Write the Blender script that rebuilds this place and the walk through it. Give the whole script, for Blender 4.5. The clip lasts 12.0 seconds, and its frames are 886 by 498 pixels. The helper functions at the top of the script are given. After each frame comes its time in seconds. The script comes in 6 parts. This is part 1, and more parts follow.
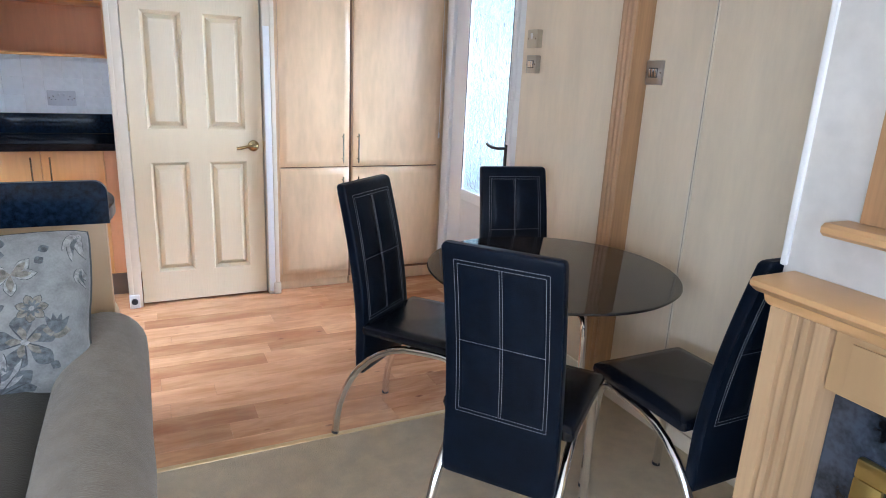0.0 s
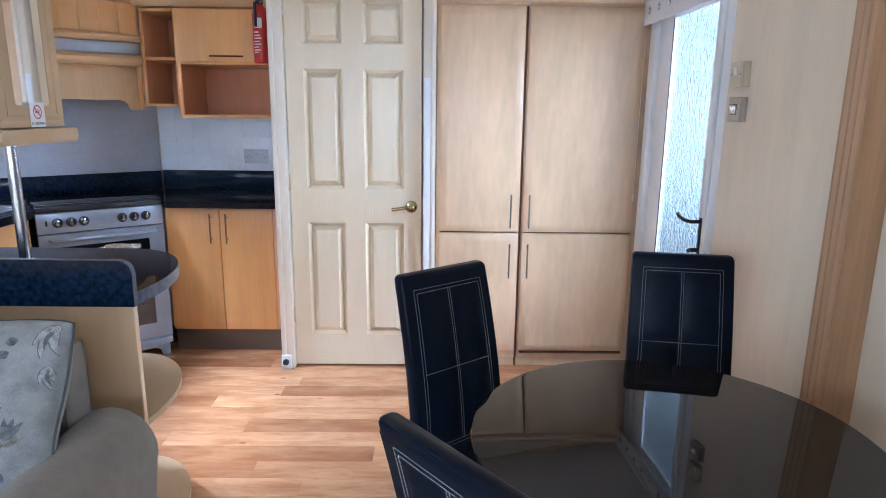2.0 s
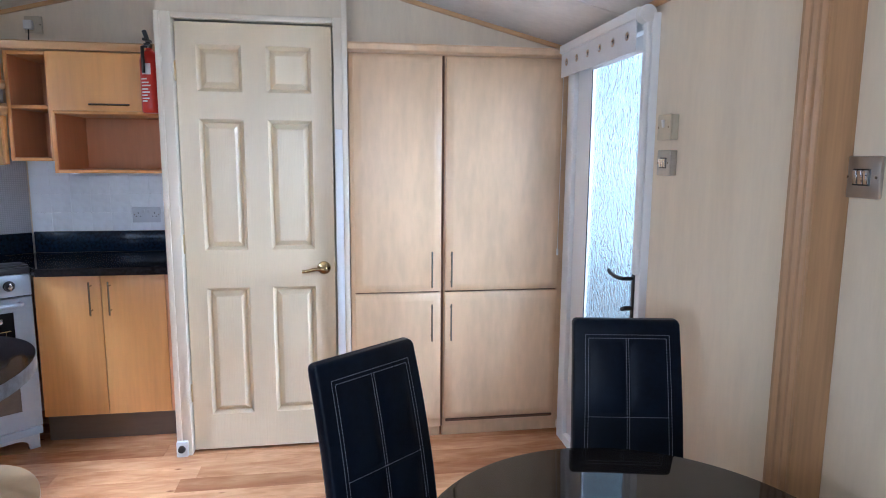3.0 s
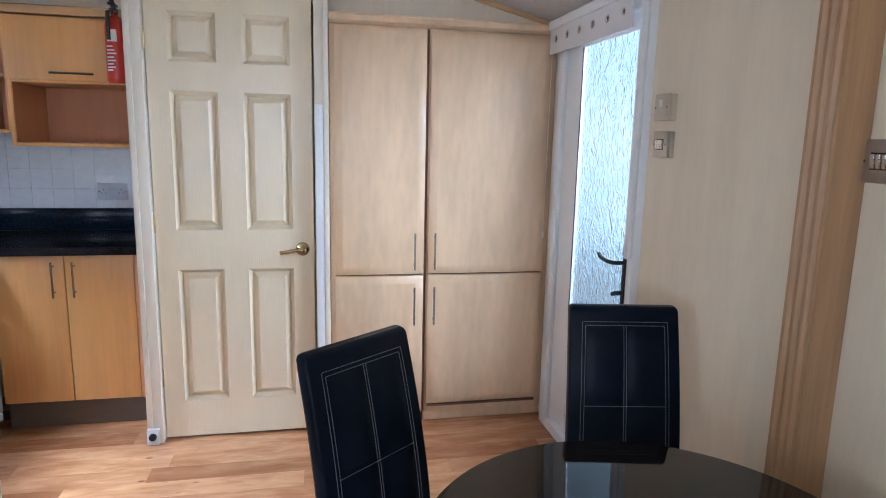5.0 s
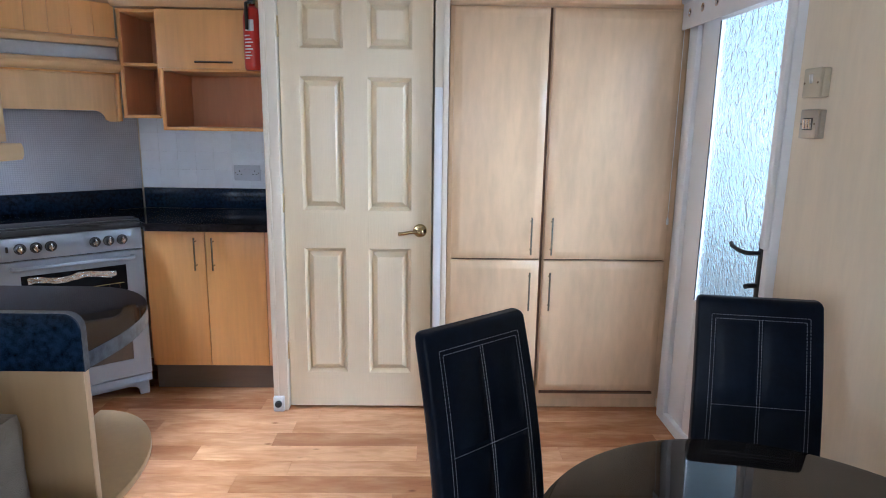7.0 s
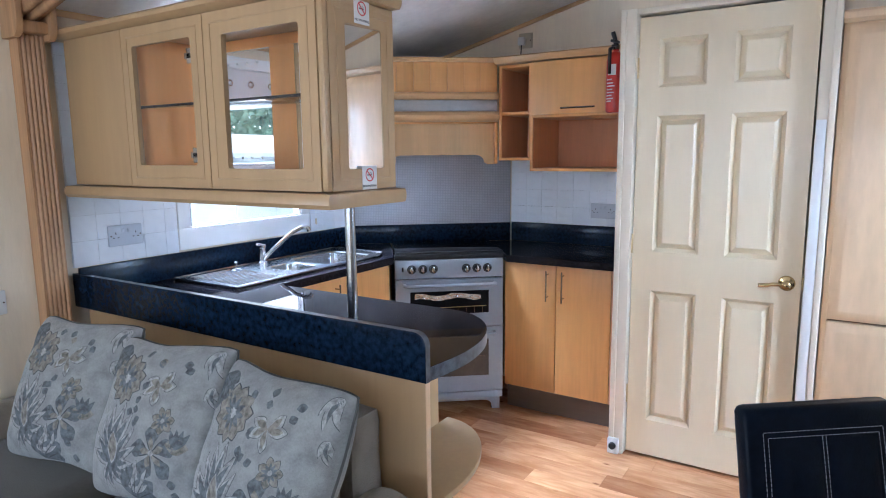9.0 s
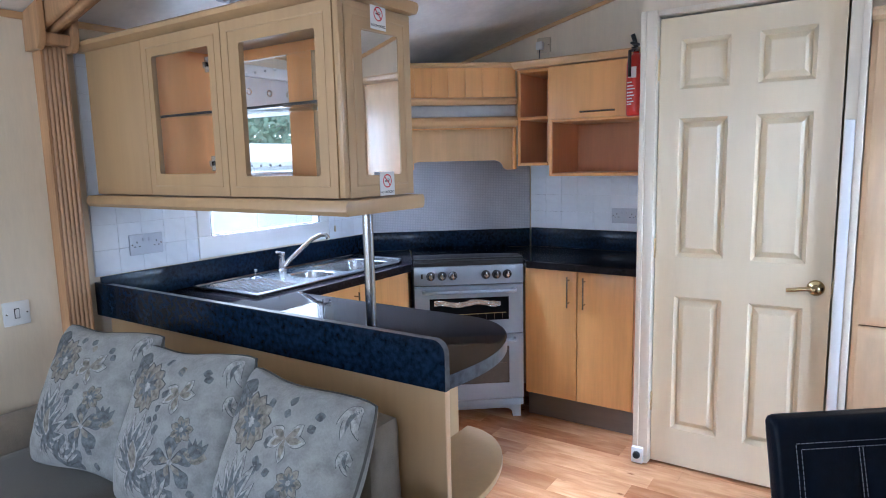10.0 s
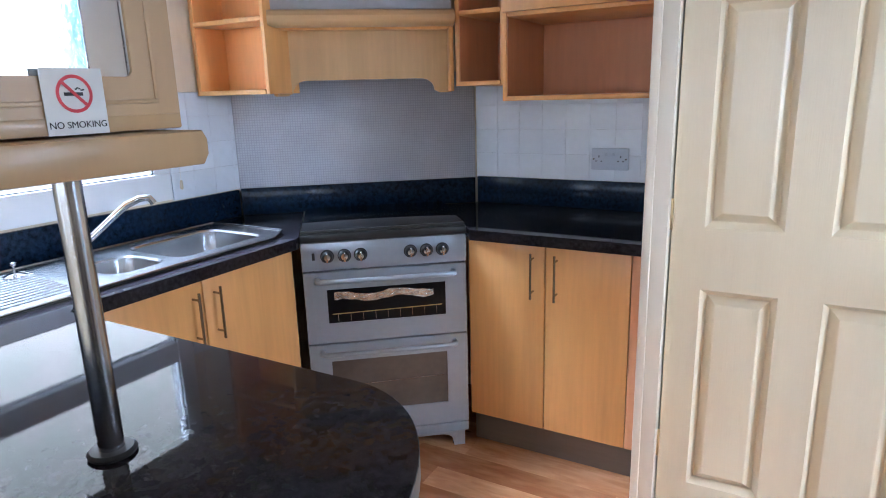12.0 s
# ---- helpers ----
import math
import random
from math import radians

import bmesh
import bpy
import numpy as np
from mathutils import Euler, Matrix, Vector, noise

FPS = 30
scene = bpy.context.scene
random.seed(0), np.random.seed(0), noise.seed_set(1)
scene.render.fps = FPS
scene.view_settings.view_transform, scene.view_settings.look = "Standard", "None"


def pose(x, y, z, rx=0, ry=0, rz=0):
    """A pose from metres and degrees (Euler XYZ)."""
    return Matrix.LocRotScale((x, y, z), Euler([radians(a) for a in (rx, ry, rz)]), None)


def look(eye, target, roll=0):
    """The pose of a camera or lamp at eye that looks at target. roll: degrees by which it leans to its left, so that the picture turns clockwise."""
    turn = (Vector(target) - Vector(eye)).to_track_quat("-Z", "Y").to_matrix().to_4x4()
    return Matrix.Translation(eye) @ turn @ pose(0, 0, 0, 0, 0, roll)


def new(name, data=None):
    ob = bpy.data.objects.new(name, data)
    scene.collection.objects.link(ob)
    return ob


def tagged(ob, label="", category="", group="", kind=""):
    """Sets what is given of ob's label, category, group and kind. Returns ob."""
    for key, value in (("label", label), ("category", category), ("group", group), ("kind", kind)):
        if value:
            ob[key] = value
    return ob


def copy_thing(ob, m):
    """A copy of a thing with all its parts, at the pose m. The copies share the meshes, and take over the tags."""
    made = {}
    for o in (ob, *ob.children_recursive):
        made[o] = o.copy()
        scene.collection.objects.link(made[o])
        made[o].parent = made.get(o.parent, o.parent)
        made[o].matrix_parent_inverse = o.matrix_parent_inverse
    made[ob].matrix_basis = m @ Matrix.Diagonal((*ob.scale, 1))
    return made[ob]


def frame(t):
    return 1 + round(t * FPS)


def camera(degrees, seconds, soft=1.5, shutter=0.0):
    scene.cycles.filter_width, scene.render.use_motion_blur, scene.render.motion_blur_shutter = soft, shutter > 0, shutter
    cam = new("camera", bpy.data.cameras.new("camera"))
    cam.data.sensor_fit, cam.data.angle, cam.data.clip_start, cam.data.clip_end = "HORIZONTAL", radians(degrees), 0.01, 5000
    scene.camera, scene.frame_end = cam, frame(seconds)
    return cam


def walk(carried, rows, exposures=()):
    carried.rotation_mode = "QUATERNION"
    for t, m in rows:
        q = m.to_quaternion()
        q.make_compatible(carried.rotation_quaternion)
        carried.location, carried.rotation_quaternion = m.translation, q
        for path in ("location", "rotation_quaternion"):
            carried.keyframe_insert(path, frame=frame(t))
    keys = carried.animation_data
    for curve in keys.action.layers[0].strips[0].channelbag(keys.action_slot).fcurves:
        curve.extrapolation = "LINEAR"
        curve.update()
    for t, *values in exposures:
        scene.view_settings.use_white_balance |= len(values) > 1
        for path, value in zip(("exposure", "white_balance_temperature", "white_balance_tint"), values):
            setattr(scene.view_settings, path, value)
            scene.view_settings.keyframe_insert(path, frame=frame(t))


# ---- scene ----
cam = camera(70.5, 12.0, soft=1.0)
PATH = [
    (0, (0.139, 0.18, 1.349), (0.993, 1.906, 0.809), 2.8),
    (0.5, (0.349, 0.31, 1.34), (1.074, 2.096, 0.806), 2.7),
    (1, (0.526, 0.515, 1.364), (0.989, 2.405, 0.903), 0.2),
    (1.5, (0.735, 0.613, 1.378), (0.815, 2.565, 0.949), 2.1),
    (2, (0.861, 0.638, 1.399), (0.889, 2.59, 0.964), 0.7),
    (2.5, (0.891, 0.699, 1.418), (0.987, 2.664, 1.057), 0.1),
    (3, (0.844, 0.883, 1.422), (1.15, 2.839, 1.135), 0.4),
    (3.2, (0.824, 0.924, 1.419), (1.176, 2.87, 1.123), 0.1),
    (4.8, (0.815, 0.981, 1.417), (1.198, 2.911, 1.055), 1.1),
    (5, (0.798, 0.982, 1.415), (1.196, 2.911, 1.067), 1.3),
    (5.5, (0.797, 0.982, 1.439), (1.193, 2.932, 1.239), 0.6),
    (6, (0.799, 0.984, 1.431), (1.179, 2.931, 1.177), 0.9),
    (6.5, (0.787, 0.991, 1.407), (1.054, 2.938, 1.036), 1.0),
    (7, (0.783, 0.999, 1.402), (0.827, 2.958, 1.003), 0.9),
    (7.5, (0.853, 1.028, 1.427), (0.344, 2.918, 1.013), 0.8),
    (7.7, (0.867, 1.027, 1.422), (0.177, 2.859, 1.015), 0.7),
    (9.3, (0.899, 1.028, 1.438), (-0.174, 2.696, 1.181), -0.6),
    (9.5, (0.903, 1.029, 1.438), (-0.178, 2.697, 1.217), -0.7),
    (10, (0.883, 1.048, 1.431), (-0.227, 2.689, 1.153), -1.3),
    (10.5, (0.75, 1.17, 1.389), (-0.318, 2.801, 0.941), -0.0),
    (11, (0.572, 1.37, 1.388), (-0.403, 3.048, 0.904), -2.8),
    (11.3, (0.519, 1.543, 1.381), (-0.438, 3.222, 0.865), -3.3),
    (11.5, (0.493, 1.687, 1.405), (-0.479, 3.362, 0.908), -3.6),
    (12, (0.399, 2.066, 1.367), (-0.558, 3.756, 0.888), -1.6),
]
walk(cam, [(t, look(eye, target, roll)) for t, eye, target, roll in PATH], [
    (0.0, 0.47, 5500, 12.0), (2.0, 0.36, 5200, 13.0), (5.0, 0.08, 5400, 12.0), (6.0, 0.02, 5400, 12.0), (7.0, 0.09, 5450, 11.0), (9.5, 0.34, 5250, 12.0), (10.5, 0.24, 5150, 12.0), (11.2, 0.25, 5080, 12.0), (12.0, 0.30, 5500, 12.0)])

# ======== build

# ---------------------------------------------------------------- light
world = bpy.data.worlds.new("world")
scene.world = world
world.use_nodes = True
wn = world.node_tree.nodes
sky = wn.new("ShaderNodeTexSky")
sky.sky_type, sky.sun_disc = "NISHITA", False
sky.sun_elevation, sky.sun_rotation = radians(30), radians(102)
world.node_tree.links.new(sky.outputs[0], wn["Background"].inputs[0])
wn["Background"].inputs[1].default_value = 0.10


def window_light(name, m, w, h, power, colour=(0.93, 0.97, 1.0)):
    """Sky light that enters through one window opening."""
    data = bpy.data.lights.new(name, "AREA")
    data.shape, data.size, data.size_y, data.energy, data.color = "RECTANGLE", w, h, power, colour
    ob = new(name, data)
    ob.matrix_basis = m
    return ob


SKYBLUE = (0.80, 0.89, 1.0)
# lamps of assumed lounge windows, out of view, added to fill the room
window_light("unseen_window_light_front", look((0.17, -2.62, 1.35), (0.17, 0, 1.3)), 2.4, 1.0, 29, SKYBLUE)
window_light("unseen_window_light_lounge", look((-1.58, -0.75, 1.35), (0, -0.75, 1.25)), 1.5, 0.85, 40, SKYBLUE)
window_light("unseen_window_light_lounge", look((1.92, -1.6, 1.35), (0, -1.6, 1.25)), 1.0, 0.85, 34, SKYBLUE)
# daylight that falls in through the outer door and the kitchen window
window_light("window_light_door", look((3.1, 3.0, 1.95), (1.0, 3.3, 1.05)), 2.2, 1.4, 170, SKYBLUE)
window_light("window_light_kitchen", look((-2.35, 3.19, 2.75), (-1.3, 3.19, 1.2)), 1.2, 0.9, 760, (0.72, 0.85, 1.0))
sun = new("sun", bpy.data.lights.new("sun", "SUN"))
sun.data.energy, sun.data.angle, sun.data.color = 1.2, radians(25), (1.0, 0.975, 0.94)
sun.matrix_basis = look((6, 2.4, 3.75), (0.6, 3.5, 0.6))


# ---------------------------------------------------------------- materials
def mat(name, base, rough=0.5, metal=0.0, vary=0.06, scale=6.0, stretch=(1, 1, 1), bump=0.0, bump_scale=80.0,
        bump_stretch=None, coat=0.0, spec=0.5, dark=None, transmission=0.0, ior=1.45, sheen=0.0, rnd=0.0, alpha=1.0):
    m = bpy.data.materials.new(name)
    m.use_nodes = True
    nt = m.node_tree
    N, L = nt.nodes, nt.links
    p = N["Principled BSDF"]
    p.inputs["Roughness"].default_value = rough
    p.inputs["Metallic"].default_value = metal
    p.inputs["Coat Weight"].default_value = coat
    p.inputs["Coat Roughness"].default_value = 0.08
    p.inputs["Specular IOR Level"].default_value = spec
    p.inputs["Transmission Weight"].default_value = transmission
    p.inputs["IOR"].default_value = ior
    p.inputs["Sheen Weight"].default_value = sheen
    p.inputs["Alpha"].default_value = alpha
    tc = N.new("ShaderNodeTexCoord")
    mp = N.new("ShaderNodeMapping")
    mp.inputs["Scale"].default_value = stretch
    L.new(tc.outputs["Object"], mp.inputs[0])
    n1 = N.new("ShaderNodeTexNoise")
    n1.inputs["Scale"].default_value, n1.inputs["Detail"].default_value = scale, 5.0
    L.new(mp.outputs[0], n1.inputs["Vector"])
    n2 = N.new("ShaderNodeTexNoise")
    n2.inputs["Scale"].default_value, n2.inputs["Detail"].default_value = scale * 7.3, 3.0
    L.new(mp.outputs[0], n2.inputs["Vector"])
    add = N.new("ShaderNodeMath")
    add.operation = "MULTIPLY_ADD"
    add.inputs[1].default_value = 0.4
    L.new(n2.outputs[0], add.inputs[0])
    L.new(n1.outputs[0], add.inputs[2])
    ramp = N.new("ShaderNodeValToRGB")
    a = dark or tuple(c * (1 - 2.2 * vary) for c in base)
    b = tuple(min(1, c * (1 + 1.2 * vary)) for c in base)
    ramp.color_ramp.elements[0].position, ramp.color_ramp.elements[1].position = 0.5, 0.88
    ramp.color_ramp.elements[0].color, ramp.color_ramp.elements[1].color = (*a, 1), (*b, 1)
    L.new(add.outputs[0], ramp.inputs[0])
    out = ramp.outputs[0]
    if rnd:
        oi = N.new("ShaderNodeObjectInfo")
        mr = N.new("ShaderNodeMapRange")
        mr.inputs["To Min"].default_value, mr.inputs["To Max"].default_value = 1 - rnd, 1 + rnd * 0.6
        L.new(oi.outputs["Random"], mr.inputs["Value"])
        hs = N.new("ShaderNodeHueSaturation")
        L.new(mr.outputs[0], hs.inputs["Value"])
        L.new(out, hs.inputs["Color"])
        off = N.new("ShaderNodeVectorMath")
        off.operation = "SCALE"
        off.inputs[0].default_value = (31, 17, 9)
        L.new(oi.outputs["Random"], off.inputs["Scale"])
        L.new(off.outputs[0], mp.inputs["Location"])
        out = hs.outputs[0]
    L.new(out, p.inputs["Base Color"])
    if bump:
        mb = N.new("ShaderNodeMapping")
        mb.inputs["Scale"].default_value = bump_stretch or stretch
        L.new(tc.outputs["Object"], mb.inputs[0])
        nb = N.new("ShaderNodeTexNoise")
        nb.inputs["Scale"].default_value, nb.inputs["Detail"].default_value = bump_scale, 4.0
        L.new(mb.outputs[0], nb.inputs["Vector"])
        bp = N.new("ShaderNodeBump")
        bp.inputs["Strength"].default_value, bp.inputs["Distance"].default_value = bump, 0.004
        L.new(nb.outputs[0], bp.inputs["Height"])
        L.new(bp.outputs[0], p.inputs["Normal"])
    return m


def glow(name, low, high, scale, strength, stretch=(1, 1, 1)):
    m = bpy.data.materials.new(name)
    m.use_nodes = True
    N, L = m.node_tree.nodes, m.node_tree.links
    N.remove(N["Principled BSDF"])
    e = N.new("ShaderNodeEmission")
    e.inputs[1].default_value = strength
    tc = N.new("ShaderNodeTexCoord")
    mp = N.new("ShaderNodeMapping")
    mp.inputs["Scale"].default_value = stretch
    n = N.new("ShaderNodeTexNoise")
    n.inputs["Scale"].default_value, n.inputs["Detail"].default_value = scale, 6.0
    r = N.new("ShaderNodeValToRGB")
    r.color_ramp.elements[0].position, r.color_ramp.elements[1].position = 0.42, 0.62
    r.color_ramp.elements[0].color, r.color_ramp.elements[1].color = (*low, 1), (*high, 1)
    L.new(tc.outputs["Object"], mp.inputs[0])
    L.new(mp.outputs[0], n.inputs["Vector"])
    L.new(n.outputs[0], r.inputs[0])
    L.new(r.outputs[0], e.inputs[0])
    L.new(e.outputs[0], N["Material Output"].inputs[0])
    return m


M_WALL = mat("cream vinyl wallboard", (0.77, 0.66, 0.50), 0.55, vary=0.032, scale=9, stretch=(1, 1, 0.18), bump=0.12, bump_scale=140, bump_stretch=(1, 1, 0.25))
M_CEIL = mat("white ceiling board", (0.80, 0.765, 0.72), 0.6, vary=0.05, scale=5, bump=0.1, bump_scale=60)
M_BIRCH = mat("pale birch foil", (0.73, 0.508, 0.312), 0.32, vary=0.07, scale=3, stretch=(1.6, 1.6, 0.4), bump=0.03, bump_scale=120, bump_stretch=(1, 1, 0.05), coat=0.15)
M_MAPLE = mat("honey maple foil", (0.73, 0.375, 0.125), 0.36, vary=0.06, scale=4, stretch=(2.2, 2.2, 0.16), bump=0.03, bump_scale=120, bump_stretch=(1, 1, 0.05), coat=0.12)
M_MAPLEH = mat("maple trim", (0.62, 0.38, 0.18), 0.4, vary=0.07, scale=4, stretch=(0.2, 0.2, 2.2), bump=0.03, bump_scale=120, coat=0.1)
M_CABIN = mat("light beech foil", (0.48, 0.32, 0.165), 0.36, vary=0.035, scale=4, stretch=(2.0, 2.0, 0.16), bump=0.03, bump_scale=120, bump_stretch=(1, 1, 0.05), coat=0.1)
M_HOODWOOD = mat("pale maple hood board", (0.64, 0.42, 0.21), 0.36, vary=0.06, scale=4, stretch=(2.0, 2.0, 0.16), coat=0.1)
# same lining twice: M_INNER has shade in its tone, the next has light
M_INNER = mat("shaded reddish lining", (0.72, 0.355, 0.18), 0.5, vary=0.05, scale=4, stretch=(2, 2, 0.2))
M_LINING_LIT = mat("brightened cabinet lining", (0.97, 0.47, 0.165), 0.45, vary=0.05, scale=4, stretch=(2, 2, 0.2))
M_PILAST = mat("fluted oak pilaster", (0.48, 0.28, 0.14), 0.42, vary=0.12, scale=5, stretch=(3, 3, 0.15), bump=0.05, bump_scale=120, bump_stretch=(1, 1, 0.05))
M_DOOR = mat("cream painted door", (0.82, 0.69, 0.485), 0.24, vary=0.015, scale=3, stretch=(2, 2, 0.3), bump=0.2, bump_scale=90, bump_stretch=(2.5, 2.5, 0.09))
M_TRIM = mat("cream painted trim", (0.80, 0.715, 0.58), 0.42, vary=0.012, scale=6, stretch=(1, 1, 0.3))
M_UPVC = mat("white plastic frame", (0.82, 0.82, 0.82), 0.3, vary=0.01, scale=4)
M_SUB = mat("dark joint and gap shade", (0.16, 0.085, 0.05), 0.8, vary=0.1)
M_CARPET = mat("beige carpet pile", (0.70, 0.575, 0.39), 0.95, vary=0.05, scale=14, bump=0.9, bump_scale=420, sheen=0.2)
M_BRASS = mat("brass strip", (0.70, 0.54, 0.30), 0.38, 0.8, vary=0.05)
M_BRASSH = mat("polished antique brass", (0.46, 0.35, 0.18), 0.16, 1.0, vary=0.05)
M_LEATHER = mat("black faux leather", (0.004, 0.0075, 0.016), 0.36, vary=0.15, scale=9, bump=0.14, bump_scale=260, spec=0.15)
M_SEATSKIN = mat("shiny worn faux leather", (0.006, 0.008, 0.014), 0.22, vary=0.15, scale=9, bump=0.10, bump_scale=260, spec=0.45)
M_STITCH = mat("grey thread", (0.27, 0.28, 0.31), 0.8, vary=0.1, scale=60)
M_CHROME = mat("chrome", (0.80, 0.80, 0.82), 0.09, 1.0, vary=0.03)
M_STEEL = mat("brushed steel", (0.46, 0.47, 0.49), 0.24, 1.0, vary=0.06, scale=10, stretch=(0.2, 8, 1))
M_NICKEL = mat("satin nickel", (0.31, 0.29, 0.262), 0.25, 1.0, vary=0.05)
M_PLATE = mat("brushed nickel plate", (0.50, 0.46, 0.41), 0.3, 0.9, vary=0.05)
M_TOP = mat("blue black worktop laminate", (0.0165, 0.0145, 0.0175), 0.035, vary=0.4, scale=70, dark=(0.006, 0.0055, 0.007), spec=0.17)
M_TOPEDGE = mat("blue black laminate edge", (0.006, 0.0135, 0.028), 0.16, vary=0.5, scale=60, dark=(0.0015, 0.004, 0.009), spec=0.2)
# lighter grey includes the floor and door light reflected by the edge
M_BAND = mat("laminate band with reflected light tone", (0.085, 0.10, 0.125), 0.3, vary=0.25, scale=40)
M_SILVER = mat("silver enamel", (0.33, 0.37, 0.42), 0.28, 0.35, vary=0.03)
M_BLACK = mat("black gloss glass", (0.008, 0.008, 0.009), 0.05, vary=0.1, spec=0.2)
M_BLACKP = mat("black plastic", (0.018, 0.018, 0.018), 0.4, vary=0.1)
M_GREY = mat("grey plinth foil", (0.20, 0.165, 0.14), 0.5, vary=0.06, scale=5, stretch=(0.2, 1, 2))
M_TILE = mat("glossy white tile", (0.80, 0.835, 0.89), 0.06, vary=0.02, scale=4, bump=0.8, bump_scale=26, rnd=0.03)
for _n in [n for n in M_TILE.node_tree.nodes if n.bl_idname == "ShaderNodeBump"]:
    _n.inputs["Distance"].default_value = 0.006
[n for n in M_TILE.node_tree.nodes if n.bl_idname == "ShaderNodeTexNoise"][-1].inputs["Detail"].default_value = 0.5
M_GROUT = mat("grey grout", (0.80, 0.81, 0.84), 0.8, vary=0.05)
M_WHITEP = mat("white moulded plastic", (0.75, 0.74, 0.72), 0.35, vary=0.02)
M_SOCKET = mat("cool white socket plastic", (0.53, 0.56, 0.63), 0.35, vary=0.02)
M_IVORY = mat("aged ivory plastic", (0.55, 0.47, 0.34), 0.4, vary=0.03)
M_SOFA = mat("grey beige corded upholstery", (0.235, 0.196, 0.148), 0.95, vary=0.07, scale=20, bump=0.7, bump_scale=300, bump_stretch=(0.25, 1.4, 1.4), sheen=0.3)
# seat cushions are much darker than the sofa's arms and back
M_SEAT = mat("dark olive brown seat tone", (0.045, 0.038, 0.024), 0.95, vary=0.08, scale=20, bump=0.6, bump_scale=300, sheen=0.3)
M_CUSH = mat("pale woven cushion fabric", (0.272, 0.278, 0.272), 0.92, vary=0.12, scale=26, bump=0.5, bump_scale=420, sheen=0.3)
M_FLOWA = mat("blue grey woven motif", (0.142, 0.156, 0.166), 0.9, vary=0.24, scale=75, bump=0.5, bump_scale=420)
M_FLOWB = mat("pale woven motif", (0.36, 0.36, 0.355), 0.9, vary=0.24, scale=75, bump=0.5, bump_scale=420)
M_FLOWC = mat("sand woven motif", (0.245, 0.228, 0.195), 0.9, vary=0.24, scale=75, bump=0.5, bump_scale=420)
M_FLOWD = mat("slate woven outline", (0.085, 0.092, 0.096), 0.9, vary=0.15, scale=50)
M_PIPING = mat("slate piping", (0.105, 0.108, 0.105), 0.9, vary=0.1)
M_RED = mat("red enamel", (0.52, 0.022, 0.010), 0.28, vary=0.05, coat=0.3)
M_LABEL = mat("white label", (0.75, 0.75, 0.74), 0.5, vary=0.03)
M_SIGNRED = mat("sign red", (0.60, 0.03, 0.05), 0.5, vary=0.03)
M_INK = mat("black print", (0.02, 0.02, 0.025), 0.6, vary=0.03)
M_MIRROR = mat("silvered mirror", (0.92, 0.92, 0.92), 0.02, 1.0, vary=0.0)
M_PALE = mat("pale marbled wallboard", (0.62, 0.595, 0.56), 0.5, vary=0.06, scale=4, bump=0.05, bump_scale=60)
M_REED = mat("pale oak fire surround", (0.50, 0.34, 0.195), 0.42, vary=0.08, scale=5, stretch=(3, 3, 0.15), bump=0.03, bump_scale=120, bump_stretch=(1, 1, 0.05))
M_SMOKE = mat("smoked glass", (0.018, 0.015, 0.014), 0.02, vary=0.02, transmission=0.15, ior=1.5, spec=0.45)
M_GLASS = mat("clear glass", (1, 1, 1), 0.0, vary=0.0, transmission=1.0, ior=1.25)
M_FROST = mat("patterned frosted glass", (0.93, 0.98, 1.0), 0.12, vary=0.0, transmission=1.0, ior=1.3, bump=1.0, bump_scale=28, bump_stretch=(1, 1, 0.8))
for _n in [n for n in M_FROST.node_tree.nodes if n.bl_idname == "ShaderNodeTexNoise"][-1:]:
    _n.inputs["Distortion"].default_value = 1.4
M_OVEN = mat("brown tinted oven glass", (0.10, 0.08, 0.065), 0.08, vary=0.1)
M_FOIL = mat("crumpled foil", (0.86, 0.89, 0.93), 0.24, 1.0, vary=0.3, scale=40, bump=1.0, bump_scale=90)
M_HOODMET = mat("grey filter mesh", (0.42, 0.43, 0.45), 0.4, 0.6, vary=0.05)
M_MARBLE = mat("dark slate marble panel", (0.035, 0.045, 0.065), 0.2, vary=0.5, scale=12)
M_GOLD = mat("gold fire trim", (0.62, 0.47, 0.17), 0.3, 1.0, vary=0.05)
M_BLIND = mat("white blind fabric", (0.74, 0.72, 0.72), 0.8, vary=0.02)


